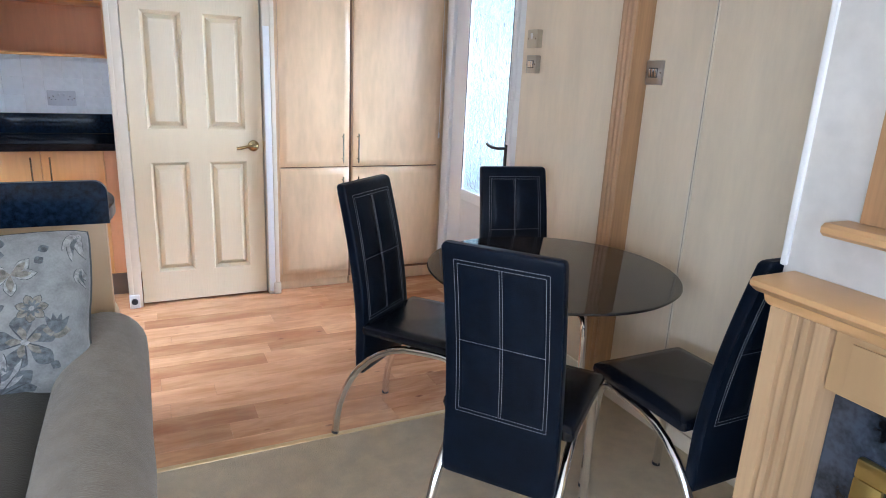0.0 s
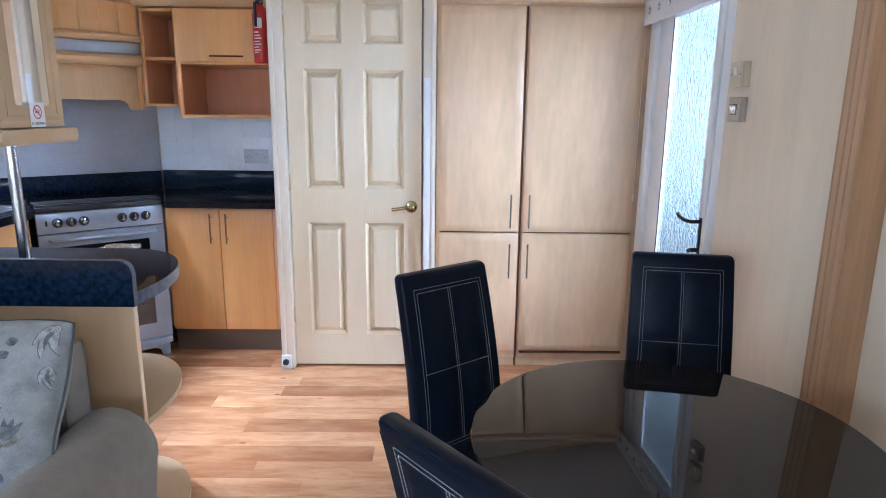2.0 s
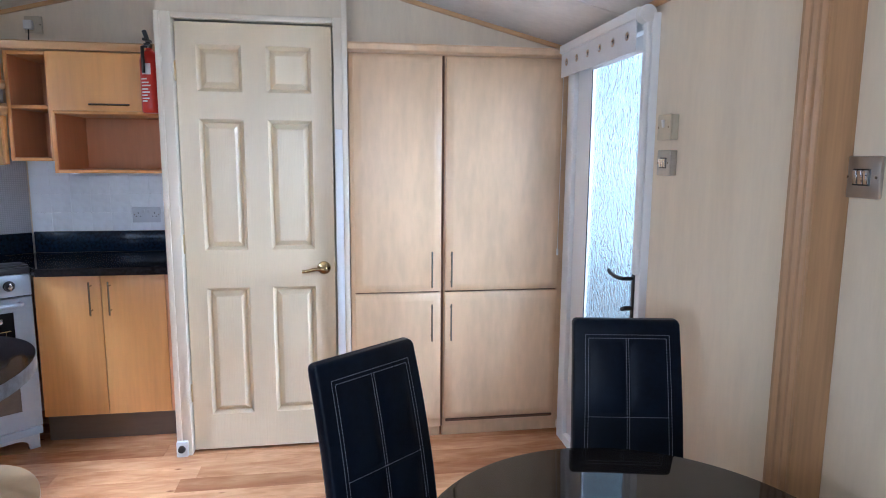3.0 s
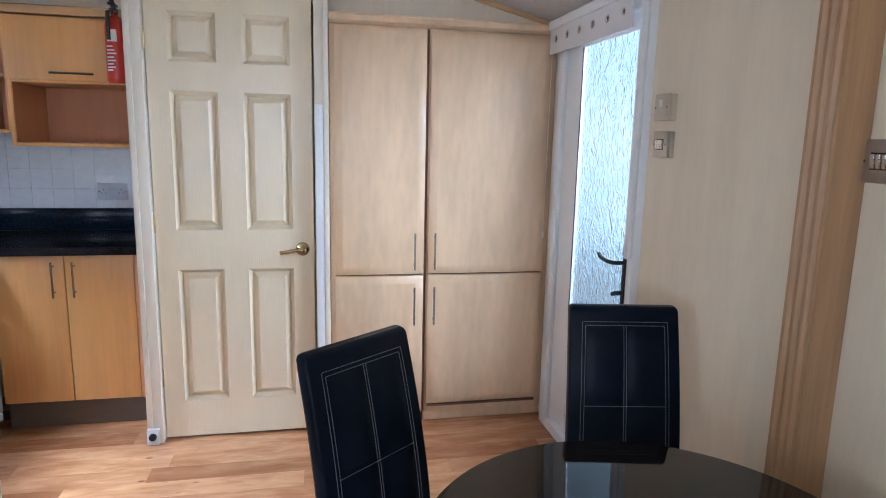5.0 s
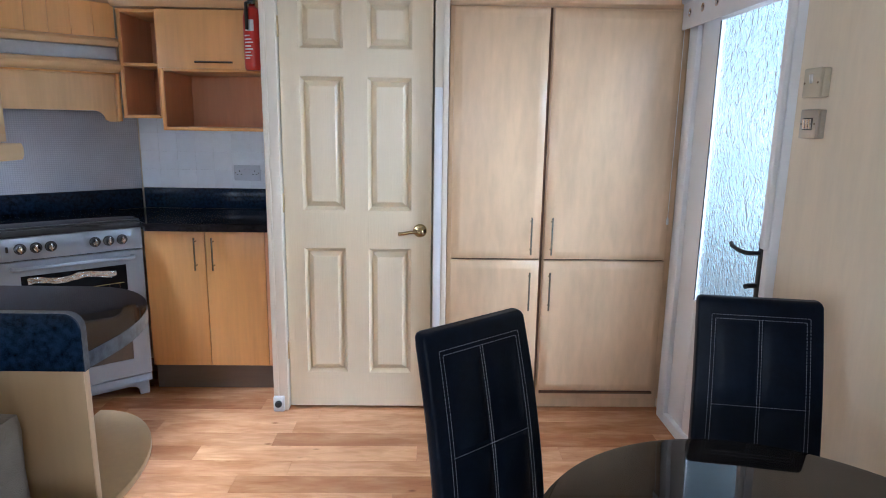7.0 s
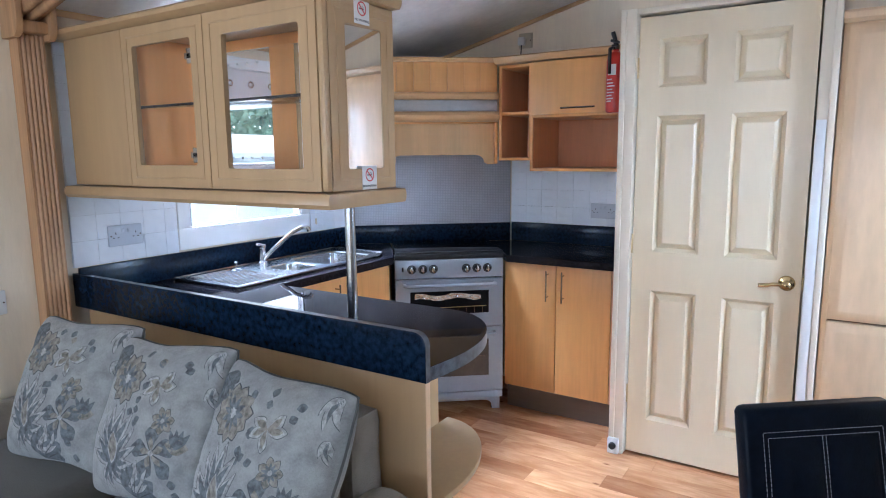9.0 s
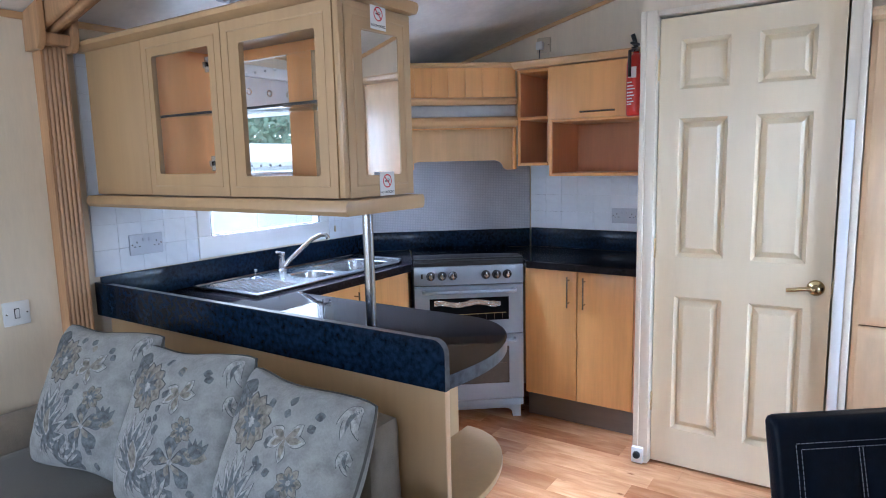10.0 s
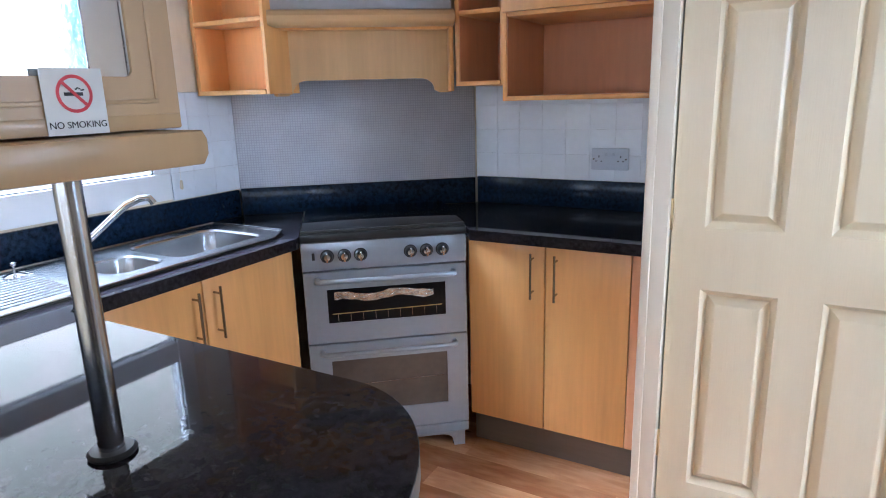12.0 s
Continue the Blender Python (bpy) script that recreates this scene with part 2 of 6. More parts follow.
def splash_material():
    """Grey laminate with a fine square emboss."""
    m = mat("grey embossed splashback", (0.58, 0.58, 0.62), 0.35, vary=0.04, scale=6)
    N, L = m.node_tree.nodes, m.node_tree.links
    p = N["Principled BSDF"]
    tc = N.new("ShaderNodeTexCoord")
    v = N.new("ShaderNodeTexVoronoi")
    v.feature, v.distance = "F1", "CHEBYCHEV"
    v.inputs["Randomness"].default_value = 0.0
    v.inputs["Scale"].default_value = 100.0
    b = N.new("ShaderNodeBump")
    b.inputs["Strength"].default_value, b.inputs["Distance"].default_value = 0.6, 0.002
    L.new(tc.outputs["Object"], v.inputs["Vector"])
    L.new(v.outputs["Distance"], b.inputs["Height"])
    L.new(b.outputs[0], p.inputs["Normal"])
    old = p.inputs["Base Color"].links[0].from_socket
    mx = N.new("ShaderNodeMix")
    mx.data_type, mx.blend_type = "RGBA", "MULTIPLY"
    rp = N.new("ShaderNodeValToRGB")
    rp.color_ramp.elements[0].position, rp.color_ramp.elements[1].position = 0.30, 0.48
    rp.color_ramp.elements[0].color, rp.color_ramp.elements[1].color = (1, 1, 1, 1), (0.74, 0.74, 0.77, 1)
    L.new(v.outputs["Distance"], rp.inputs[0])
    mx.inputs["Factor"].default_value = 1.0
    L.new(old, mx.inputs["A"])
    L.new(rp.outputs[0], mx.inputs["B"])
    L.new(mx.outputs["Result"], p.inputs["Base Color"])
    return m


M_SPLASH = splash_material()


def plank_material():
    """Oak-look laminate: streaky grain, knots and a tone of its own for each plank."""
    m = mat("laminate plank", (0.67, 0.375, 0.195), 0.27, vary=0.0, bump=0.03, bump_scale=60, bump_stretch=(0.3, 6, 1), rnd=0.22, coat=0.28)
    N, L = m.node_tree.nodes, m.node_tree.links
    p = N["Principled BSDF"]
    hs = p.inputs["Base Color"].links[0].from_node
    oi = [n for n in N if n.bl_idname == "ShaderNodeObjectInfo"][0]
    mp = [n for n in N if n.bl_idname == "ShaderNodeMapping"][0]
    mp.inputs["Scale"].default_value = (1, 1, 1)

    def stretched(sx, sy, node):
        v = N.new("ShaderNodeVectorMath")
        v.operation = "MULTIPLY"
        v.inputs[1].default_value = (sx, sy, 1)
        L.new(mp.outputs[0], v.inputs[0])
        L.new(v.outputs[0], node.inputs["Vector"])
    fine = N.new("ShaderNodeTexNoise")
    fine.inputs["Scale"].default_value, fine.inputs["Detail"].default_value, fine.inputs["Distortion"].default_value = 6.0, 6.0, 1.2
    stretched(1.2, 5.0, fine)
    broad = N.new("ShaderNodeTexNoise")
    broad.inputs["Scale"].default_value, broad.inputs["Detail"].default_value = 4.0, 2.0
    stretched(0.9, 3.2, broad)
    knot = N.new("ShaderNodeTexVoronoi")
    knot.inputs["Scale"].default_value = 4.6
    stretched(1.0, 2.2, knot)
    out = hs.inputs["Color"].links[0].from_socket

    def multiply(src, lo, hi, dark, light):
        nonlocal out
        r = N.new("ShaderNodeValToRGB")
        r.color_ramp.elements[0].position, r.color_ramp.elements[1].position = lo, hi
        r.color_ramp.elements[0].color, r.color_ramp.elements[1].color = (*dark, 1), (*light, 1)
        L.new(src, r.inputs[0])
        x = N.new("ShaderNodeMix")
        x.data_type, x.blend_type = "RGBA", "MULTIPLY"
        x.inputs["Factor"].default_value = 1.0
        L.new(out, x.inputs["A"])
        L.new(r.outputs[0], x.inputs["B"])
        out = x.outputs["Result"]
    multiply(fine.outputs[0], 0.36, 0.62, (0.86, 0.80, 0.75), (1.03, 1.03, 1.03))
    multiply(broad.outputs[0], 0.36, 0.62, (0.78, 0.68, 0.60), (1.0, 1.0, 1.0))
    multiply(knot.outputs["Distance"], 0.03, 0.10, (0.40, 0.30, 0.25), (1.0, 1.0, 1.0))
    multiply(oi.outputs["Random"], 0.0, 1.0, (0.88, 0.74, 0.66), (1.0, 1.0, 1.0))
    L.new(out, hs.inputs["Color"])
    return m


M_PLANK = plank_material()


# ---------------------------------------------------------------- mesh helpers
def thing(name, m, label, category, group="", kind=""):
    ob = new(name)
    ob.matrix_basis = m if isinstance(m, Matrix) else Matrix.Translation(m)
    ob.empty_display_size = 0.1
    return tagged(ob, label, category, group, kind)


def to_mesh(name, bm, material, smooth=False):
    bmesh.ops.recalc_face_normals(bm, faces=bm.faces)
    me = bpy.data.meshes.new(name)
    bm.to_mesh(me)
    bm.free()
    me.materials.append(material)
    if smooth:
        for f in me.polygons:
            f.use_smooth = True
        me.set_sharp_from_angle(angle=radians(35))
    return me


def base_of(ob):
    m = ob.matrix_basis.copy()
    while ob.parent:
        ob = ob.parent
        m = ob.matrix_basis @ m
    return m


def part(name, bm, material, parent, label="", smooth=True, place=True):
    """One mesh under a thing or part. place: the mesh is given in the room's coordinates."""
    if place:
        bm.transform(base_of(parent).inverted())
    ob = new(name, to_mesh(name, bm, material, smooth))
    ob.parent = parent
    return tagged(ob, label)


def single(name, bm, material, label="", category="", kind="", group="", smooth=True):
    return tagged(new(name, to_mesh(name, bm, material, smooth)), label, category, group, kind)


def bevelled(bm, geom_edges, w, seg=2):
    if w > 0:
        bmesh.ops.bevel(bm, geom=list(geom_edges), offset=w, segments=seg, affect="EDGES", profile=0.5)


def box(x0, x1, y0, y1, z0, z1, bev=0.003, seg=2, bm=None):
    b = bmesh.new()
    bmesh.ops.create_cube(b, size=1.0)
    bmesh.ops.scale(b, vec=(abs(x1 - x0), abs(y1 - y0), abs(z1 - z0)), verts=b.verts)
    bmesh.ops.translate(b, vec=((x0 + x1) / 2, (y0 + y1) / 2, (z0 + z1) / 2), verts=b.verts)
    bevelled(b, b.edges, min(bev, 0.45 * min(abs(x1 - x0), abs(y1 - y0), abs(z1 - z0))), seg)
    return join(bm, b) if bm else b


def join(bm, other):
    me = bpy.data.meshes.new("tmp")
    other.to_mesh(me)
    other.free()
    bm.from_mesh(me)
    bpy.data.meshes.remove(me)
    return bm


def boxes(rows, bev=0.002):
    bm = bmesh.new()
    for r in rows:
        box(*r, bev=bev, bm=bm)
    return bm


def prism(outline, lo, hi, axis="z", bev=0.0, seg=2):
    """An outline of 2D points, extruded between lo and hi along the axis."""
    bm = bmesh.new()
    order = {"z": lambda u, v, w: (u, v, w), "y": lambda u, v, w: (u, w, v), "x": lambda u, v, w: (w, u, v)}[axis]
    vs = [bm.verts.new(order(u, v, lo)) for u, v in outline]
    f = bm.faces.new(vs)
    r = bmesh.ops.extrude_face_region(bm, geom=[f])
    top = [g for g in r["geom"] if isinstance(g, bmesh.types.BMVert)]
    d = Vector(order(0, 0, hi)) - Vector(order(0, 0, lo))
    bmesh.ops.translate(bm, vec=d, verts=top)
    bmesh.ops.recalc_face_normals(bm, faces=bm.faces)
    if bev:
        caps = [e for e in bm.edges if abs((e.verts[0].co - e.verts[1].co).normalized().dot(d.normalized())) < 0.5]
        bevelled(bm, caps, bev, seg)
    return bm


def tube(points, r, sides=12, closed=False):
    """A round tube along a line of points."""
    bm = bmesh.new()
    pts = [Vector(p) for p in points]
    rings = []
    up = None
    for i, p in enumerate(pts):
        a = pts[(i - 1) % len(pts)] if (closed or i > 0) else p
        b = pts[(i + 1) % len(pts)] if (closed or i < len(pts) - 1) else p
        d = (b - a).normalized()
        if up is None:
            up = Vector((0, 0, 1)) if abs(d.z) < 0.9 else Vector((1, 0, 0))
        s = d.cross(up).normalized()
        up = s.cross(d).normalized()
        rings.append([bm.verts.new(p + r * (math.cos(2 * math.pi * k / sides) * s + math.sin(2 * math.pi * k / sides) * up)) for k in range(sides)])
    n = len(rings)
    for i in range(n if closed else n - 1):
        a, b = rings[i], rings[(i + 1) % n]
        for k in range(sides):
            bm.faces.new((a[k], a[(k + 1) % sides], b[(k + 1) % sides], b[k]))
    if not closed:
        bm.faces.new(rings[0])
        bm.faces.new(rings[-1])
    return bm


def lathe(profile, centre=(0, 0, 0), axis="z", sides=32):
    """A turned shape from (radius, height) pairs."""
    bm = bmesh.new()
    rings = []
    for r, h in profile:
        ring = []
        for k in range(sides):
            a = 2 * math.pi * k / sides
            u, v = r * math.cos(a), r * math.sin(a)
            p = {"z": (u, v, h), "y": (u, h, v), "x": (h, u, v)}[axis]
            ring.append(bm.verts.new(Vector(p) + Vector(centre)))
        rings.append(ring)
    for a, b in zip(rings, rings[1:]):
        for k in range(sides):
            bm.faces.new((a[k], a[(k + 1) % sides], b[(k + 1) % sides], b[k]))
    bm.faces.new(rings[0])
    bm.faces.new(rings[-1])
    return bm


def arc(cx, cy, rx, ry, a0, a1, n):
    return [(cx + rx * math.cos(radians(a0 + (a1 - a0) * i / n)), cy + ry * math.sin(radians(a0 + (a1 - a0) * i / n))) for i in range(n + 1)]


def bar_handle(parent, x, y, z0, z1, out=(0, -1), r=0.0043):
    """A straight bar handle on two posts, upright."""
    ox, oy = out[0] * 0.03, out[1] * 0.03
    bm = tube([(x + ox, y + oy, z0), (x + ox, y + oy, z1)], r, 10)
    for z in (z0 + 0.022, z1 - 0.022):
        join(bm, tube([(x, y, z), (x + ox, y + oy, z)], r * 0.8, 8))
    return part("handle", bm, M_NICKEL, parent, "brushed nickel bar handle")


def raised_front(x0, x1, z0, z1, y, t=0.018, slope=0.040):
    """A cabinet front facing -y whose field stands proud behind a broad sloping border."""
    bm = bmesh.new()
    loops = []
    for ins, yy in ((0.0, y + t), (0.0, y + 0.002), (0.002, y), (slope - 0.006, y - 0.013), (slope, y - 0.0135)):
        loops.append([bm.verts.new((xx, yy, zz)) for xx, zz in ((x0 + ins, z0 + ins), (x1 - ins, z0 + ins), (x1 - ins, z1 - ins), (x0 + ins, z1 - ins))])
    for a, b in zip(loops, loops[1:]):
        for k in range(4):
            bm.faces.new((a[k], a[(k + 1) % 4], b[(k + 1) % 4], b[k]))
    bm.faces.new(loops[0])
    bm.faces.new(loops[-1])
    return bm


def rounded_slab(w, d, h, r, seg=4):
    """A padded block round the origin with soft edges."""
    bm = bmesh.new()
    bmesh.ops.create_cube(bm, size=1.0)
    bmesh.ops.scale(bm, vec=(w, d, h), verts=bm.verts)
    bevelled(bm, bm.edges, r, seg)
    return bm


def text_mesh(text, size, m, depth=0.0005):
    """Lettering in the built-in font as a mesh, placed by m."""
    cu = bpy.data.curves.new("lettering", "FONT")
    cu.body, cu.size, cu.extrude, cu.align_x, cu.align_y = text, size, depth, "CENTER", "CENTER"
    ob = bpy.data.objects.new("lettering", cu)
    me = bpy.data.meshes.new_from_object(ob)
    bm = bmesh.new()
    bm.from_mesh(me)
    bpy.data.objects.remove(ob)
    bpy.data.curves.remove(cu)
    bpy.data.meshes.remove(me)
    bm.transform(m)
    return bm

# ---------------------------------------------------------------- the shell
XL, XR, YB, YF = -1.60, 1.94, 4.55, -2.70


def zc(x):
    """Height of the vaulted ceiling."""
    return 2.42 - 0.25 * abs(x - 0.17)


def wall_with_holes(name, axis, a0, a1, s0, s1, z0, z1, holes):
    """A wall between a0 and a1 across its thickness, from s0 to s1, with holes (s, s, z, z)."""
    bm = bmesh.new()

    def add(sa, sb, za, zb):
        if sb - sa > 1e-4 and zb - za > 1e-4:
            if axis == "x":
                box(a0, a1, sa, sb, za, zb, 0, bm=bm)
            else:
                box(sa, sb, a0, a1, za, zb, 0, bm=bm)
    s = s0
    for h0, h1, g0, g1 in sorted(holes):
        add(s, h0, z0, z1)
        add(h0, h1, z0, g0)
        add(h0, h1, g1, z1)
        s = h1
    add(s, s1, z0, z1)
    return single(name, bm, M_WALL, kind="structure", smooth=False)


wall_with_holes("wall_left", "x", XL - 0.06, XL, YF, 4.61, 0, 1.985, [(2.765, 3.565, 1.03, 1.86), (-1.55, 0.05, 0.92, 1.80)])
wall_with_holes("wall_right", "x", XR, XR + 0.06, YF, 4.61, 0, 1.985, [(3.02, 3.84, 0.0, 1.93), (-2.15, -1.05, 0.92, 1.80)])
for nm, y0, x0, x1 in (("wall_front", YF - 0.06, XL - 0.06, XR + 0.06), ("wall_back", YB, XL - 0.06, XR + 0.06)):
    pts = [(x0, 0), (x1, 0), (x1, zc(x1) + 0.01), (0.17, zc(0.17) + 0.01), (x0, zc(x0) + 0.01)]
    if nm == "wall_front":
        wall_with_holes(nm, "y", y0, y0 + 0.06, x0, x1, 0, 1.985, [(-1.1, 1.44, 0.85, 1.85)])
        single("wall_front_gable", prism([(x0, 1.985), (x1, 1.985), (0.17, 2.43)], y0, y0 + 0.06, "y"), M_WALL, kind="structure", smooth=False)
    else:
        single(nm, prism(pts, y0, y0 + 0.06, "y"), M_WALL, kind="structure", smooth=False)

single("ceiling", prism([(XL - 0.06, zc(XL - 0.06)), (0.17, 2.42), (XR + 0.06, zc(XR + 0.06)), (XR + 0.06, zc(XR) + 0.05), (0.17, 2.48), (XL - 0.06, zc(XL) + 0.05)], YF - 0.06, 4.61, "y"), M_CEIL, kind="structure", smooth=False)
bm = bmesh.new()
for y in (0.2, 1.42, 3.3):
    join(bm, prism([(XL, zc(XL) - 0.003), (0.17, 2.417), (XR, zc(XR) - 0.003), (XR, zc(XR) + 0.002), (0.17, 2.422), (XL, zc(XL) + 0.002)], y, y + 0.012, "y"))
single("ceiling_seam_trim", bm, M_CEIL, kind="structure", smooth=False)

# partition with the inner door, and the gable over the tall cupboards
single("wall_partition", prism([(0.036, 2.047), (0.861, 2.047), (0.861, zc(0.861)), (0.17, 2.42), (0.036, zc(0.036))], 3.9, 3.95, "y"), M_WALL, kind="structure", smooth=False)
single("wall_partition_side", prism([(3.962, 0), (4.55, 0), (4.55, 2.386), (3.962, 2.386)], 0.040, 0.075, "x"), M_WALL, kind="structure", smooth=False)
single("wall_gable", prism([(0.863, 1.90), (XR, 1.90), (XR, zc(XR)), (0.863, zc(0.863))], 4.0, 4.04, "y"), M_WALL, kind="structure", smooth=False)

# wooden beads along the ceiling edge
bm = box(XR - 0.016, XR - 0.001, YF, 3.998, zc(XR) - 0.026, zc(XR) - 0.001, 0.004)
join(bm, box(XL + 0.001, XL + 0.016, YF, YB - 0.001, zc(XL) - 0.026, zc(XL) - 0.001, 0.004))


def sloped_bead(x0, x1, y0, y1, h=0.022):
    return prism([(x0, zc(x0) - 0.001), (x1, zc(x1) - 0.001), (x1, zc(x1) - h), (x0, zc(x0) - h)], y0, y1, "y")


join(bm, sloped_bead(0.865, XR - 0.017, 3.985, 3.999))
join(bm, sloped_bead(XL + 0.017, 0.036, YB - 0.015, YB - 0.001))
single("ceiling_edge_trim", bm, M_MAPLEH, kind="structure")

# vertical cover strips of the wallboard
bm = bmesh.new()
for y in (1.811, 1.821):
    box(XR - 0.004, XR + 0.001, y - 0.003, y + 0.003, 0.06, 1.95, 0.001, bm=bm)
single("wall_seam_trim", bm, M_TRIM, kind="structure")
single("wall_seam_gap_trim", box(XR - 0.0015, XR + 0.001, 1.8145, 1.8175, 0.06, 1.95, 0), M_GREY, kind="structure")
bm = boxes([(XR - 0.012, XR - 0.001, 1.10, 2.14, 0.0, 0.07), (XR - 0.012, XR - 0.001, 2.20, 3.015, 0.0, 0.07)], 0.004)
single("baseboard", bm, M_TRIM, kind="structure")

# floor and carpet
single("floor", box(XL - 0.06, XR + 0.06, YF - 0.06, 4.61, -0.06, -0.012, 0), M_SUB, kind="structure", smooth=False)
single("carpet", box(XL, XR, YF, 2.225, -0.012, 0.004, 0.002), M_CARPET, "beige grey short-pile fitted carpet", "carpet", kind="structure")
single("carpet_threshold_trim", prism([(2.222, 0.0), (2.225, 0.006), (2.236, 0.009), (2.247, 0.006), (2.250, 0.0)], 0.05, XR, "x"), M_BRASS, kind="structure")


# fluted pilasters with a beam across the vault
def pilaster(name, x, side, y0, y1, z1):
    d = (0.085 if side < 0 else 0.06) * side
    prof = [(x, y0), (x + d, y0)]
    n = 5 if side > 0 else 3
    w = (y1 - y0 - 0.01) / n
    for k in range(n):
        a = y0 + 0.005 + k * w
        prof += [(x + d, a + w * 0.15), (x + d * 0.95, a + w * 0.3), (x + d * 0.92, a + w * 0.5), (x + d * 0.95, a + w * 0.7), (x + d, a + w * 0.85)]
    prof += [(x + d, y1), (x, y1)]
    bm = prism(prof, 0.001, z1, "z")
    return single(name, bm, M_PILAST, kind="structure")


pilaster("pilaster_right", XR - 0.001, -1, 2.110, 2.197, 1.93)
pilaster("pilaster_left", XL + 0.001, 1, 2.147, 2.235, 1.864)
def fluted_beam(a, b):
    """One slope of the beam: a square back with a rounded, reeded underside."""
    sec = [(2.150, 0.002), (2.150, 0.060)]
    for k in range(3):
        c = 2.1645 + 0.028 * k
        sec += [(c + 0.0125 * math.cos(radians(t)), 0.066 + 0.014 * (1 - abs(k - 1)) + 0.013 * math.sin(radians(t))) for t in range(180, -1, -30)]
    sec += [(2.235, 0.060), (2.235, 0.002)]
    bm = bmesh.new()
    ends = [[bm.verts.new((x, y, zc(x) - d)) for y, d in sec] for x in (a, b)]
    for k in range(len(sec)):
        q = (k + 1) % len(sec)
        bm.faces.new((ends[0][k], ends[0][q], ends[1][q], ends[1][k]))
    bm.faces.new(ends[0])
    bm.faces.new(ends[1])
    return bm


bm = fluted_beam(XL + 0.02, 0.1695)
join(bm, fluted_beam(0.1705, XR - 0.02))
single("ceiling_beam", bm, M_PILAST, kind="structure")
cap = thing("pilaster_capital", (XL + 0.08, 2.19, 1.84), "light oak capital of two shaped boards round the pilaster", "trim", kind="structure")
cheek = [(XL + 0.002, 1.845), (XL + 0.092, 1.845), (XL + 0.110, 1.862), (XL + 0.118, 1.890), (XL + 0.120, 1.93), (XL + 0.120, 2.005), (XL + 0.002, 1.975)]
for y0 in (2.124, 2.236):
    part("cheek_board", prism(cheek, y0, y0 + 0.022, "y", 0.002), M_PILAST, cap)
part("collar", box(XL + 0.002, XL + 0.100, 2.147, 2.235, 1.865, 1.905, 0.006), M_PILAST, cap)


# windows
def window_frame(name, axis, a0, a1, s0, s1, z0, z1, mullions=(), w=0.055, foot=None, transom=None):
    th = thing(name, ((a0 + a1) / 2, (s0 + s1) / 2, z0) if axis == "x" else ((s0 + s1) / 2, (a0 + a1) / 2, z0), "white plastic framed window with clear glass", "window", kind="structure")

    def bx(sa, sb, za, zb, p0=a0, p1=a1, bev=0.004):
        return box(p0, p1, sa, sb, za, zb, bev) if axis == "x" else box(sa, sb, p0, p1, za, zb, bev)
    foot = foot or w
    bm = bx(s0, s1, z0, z0 + foot)
    join(bm, bx(s0, s1, z1 - w, z1))
    join(bm, bx(s0, s0 + w, z0 + foot, z1 - w))
    join(bm, bx(s1 - w, s1, z0 + foot, z1 - w))
    for m in mullions:
        join(bm, bx(m - w / 2, m + w / 2, z0 + w, z1 - w))
    part("window_frame", bm, M_UPVC, th)
    c = (a0 + a1) / 2
    if transom:
        part("transom", bx(s0 + w, s1 - w, *transom), M_UPVC, th)
    g, q = 0.004, a1 - 0.012
    seals = [(s0 + w, s1 - w, z0 + foot, z0 + foot + g), (s0 + w, s0 + w + g, z0 + foot + g, z1 - w), (s1 - w - g, s1 - w, z0 + foot + g, z1 - w)]
    b = bmesh.new()
    for r in seals:
        join(b, bx(*r, q, q + 0.006, 0))
    part("gasket", b, M_BLACKP, th, "black rubber gasket")
    part("pane", bx(s0 + w - 0.005, s1 - w + 0.005, z0 + w - 0.005, z1 - w + 0.005, c - 0.003, c + 0.003, 0), M_GLASS, th).visible_shadow = False
    return th


window_frame("window_1", "x", XL - 0.05, XL + 0.012, 2.752, 3.575, 1.018, 1.87, w=0.066, foot=0.098, transom=(1.318, 1.399))
# unseen lounge windows, added as openings for the lamps
window_frame("unseen_window_2", "x", XL - 0.05, XL + 0.008, -1.55, 0.05, 0.92, 1.80, (-0.75,))
window_frame("unseen_window_3", "x", XR - 0.008, XR + 0.05, -2.15, -1.05, 0.92, 1.80)
window_frame("unseen_window_4", "y", YF - 0.05, YF + 0.008, -1.1, 1.44, 0.85, 1.85, (-0.25, 0.59))

# outside: a bright overcast distance with foliage low down, and the ground
M_OUTL = glow("bright distance", (0.88, 0.95, 0.92), (1.0, 1.0, 1.0), 1.2, 5.0, (1, 1, 1))
M_OUTR = glow("bright hedge light", (0.22, 0.42, 0.53), (0.88, 0.97, 1.0), 1.3, 1.65, (1, 1, 0.8))
single("backdrop", box(-14.0, -13.9, -14, 24, -0.61, 14.0, 0), M_OUTL, "bright overcast sky outside the window", "backdrop", kind="structure", smooth=False)
single("backdrop", box(6.0, 6.1, -6, 28, -0.61, 7.0, 0), M_OUTR, "bright daylight outside the door", "backdrop", kind="structure", smooth=False)
M_GROUND = mat("pale gravel ground", (0.48, 0.49, 0.49), 0.9, vary=0.15, scale=3, bump=0.4, bump_scale=30)
M_NEIGH = mat("white aluminium cladding", (0.80, 0.80, 0.79), 0.5, vary=0.04, scale=2)
nb = thing("neighbouring_caravan", (-5.6, 4.5, -0.62), "white clad caravan across the pitch", "caravan")
part("wall", box(-7.0, -4.9, -1.5, 12.0, -0.15, 1.42, 0.02), M_NEIGH, nb)
part("roof", prism([(-7.1, 1.42), (-4.8, 1.42), (-4.8, 1.47), (-5.95, 1.72), (-7.1, 1.47)], -1.6, 12.1, "y"), M_NEIGH, nb)
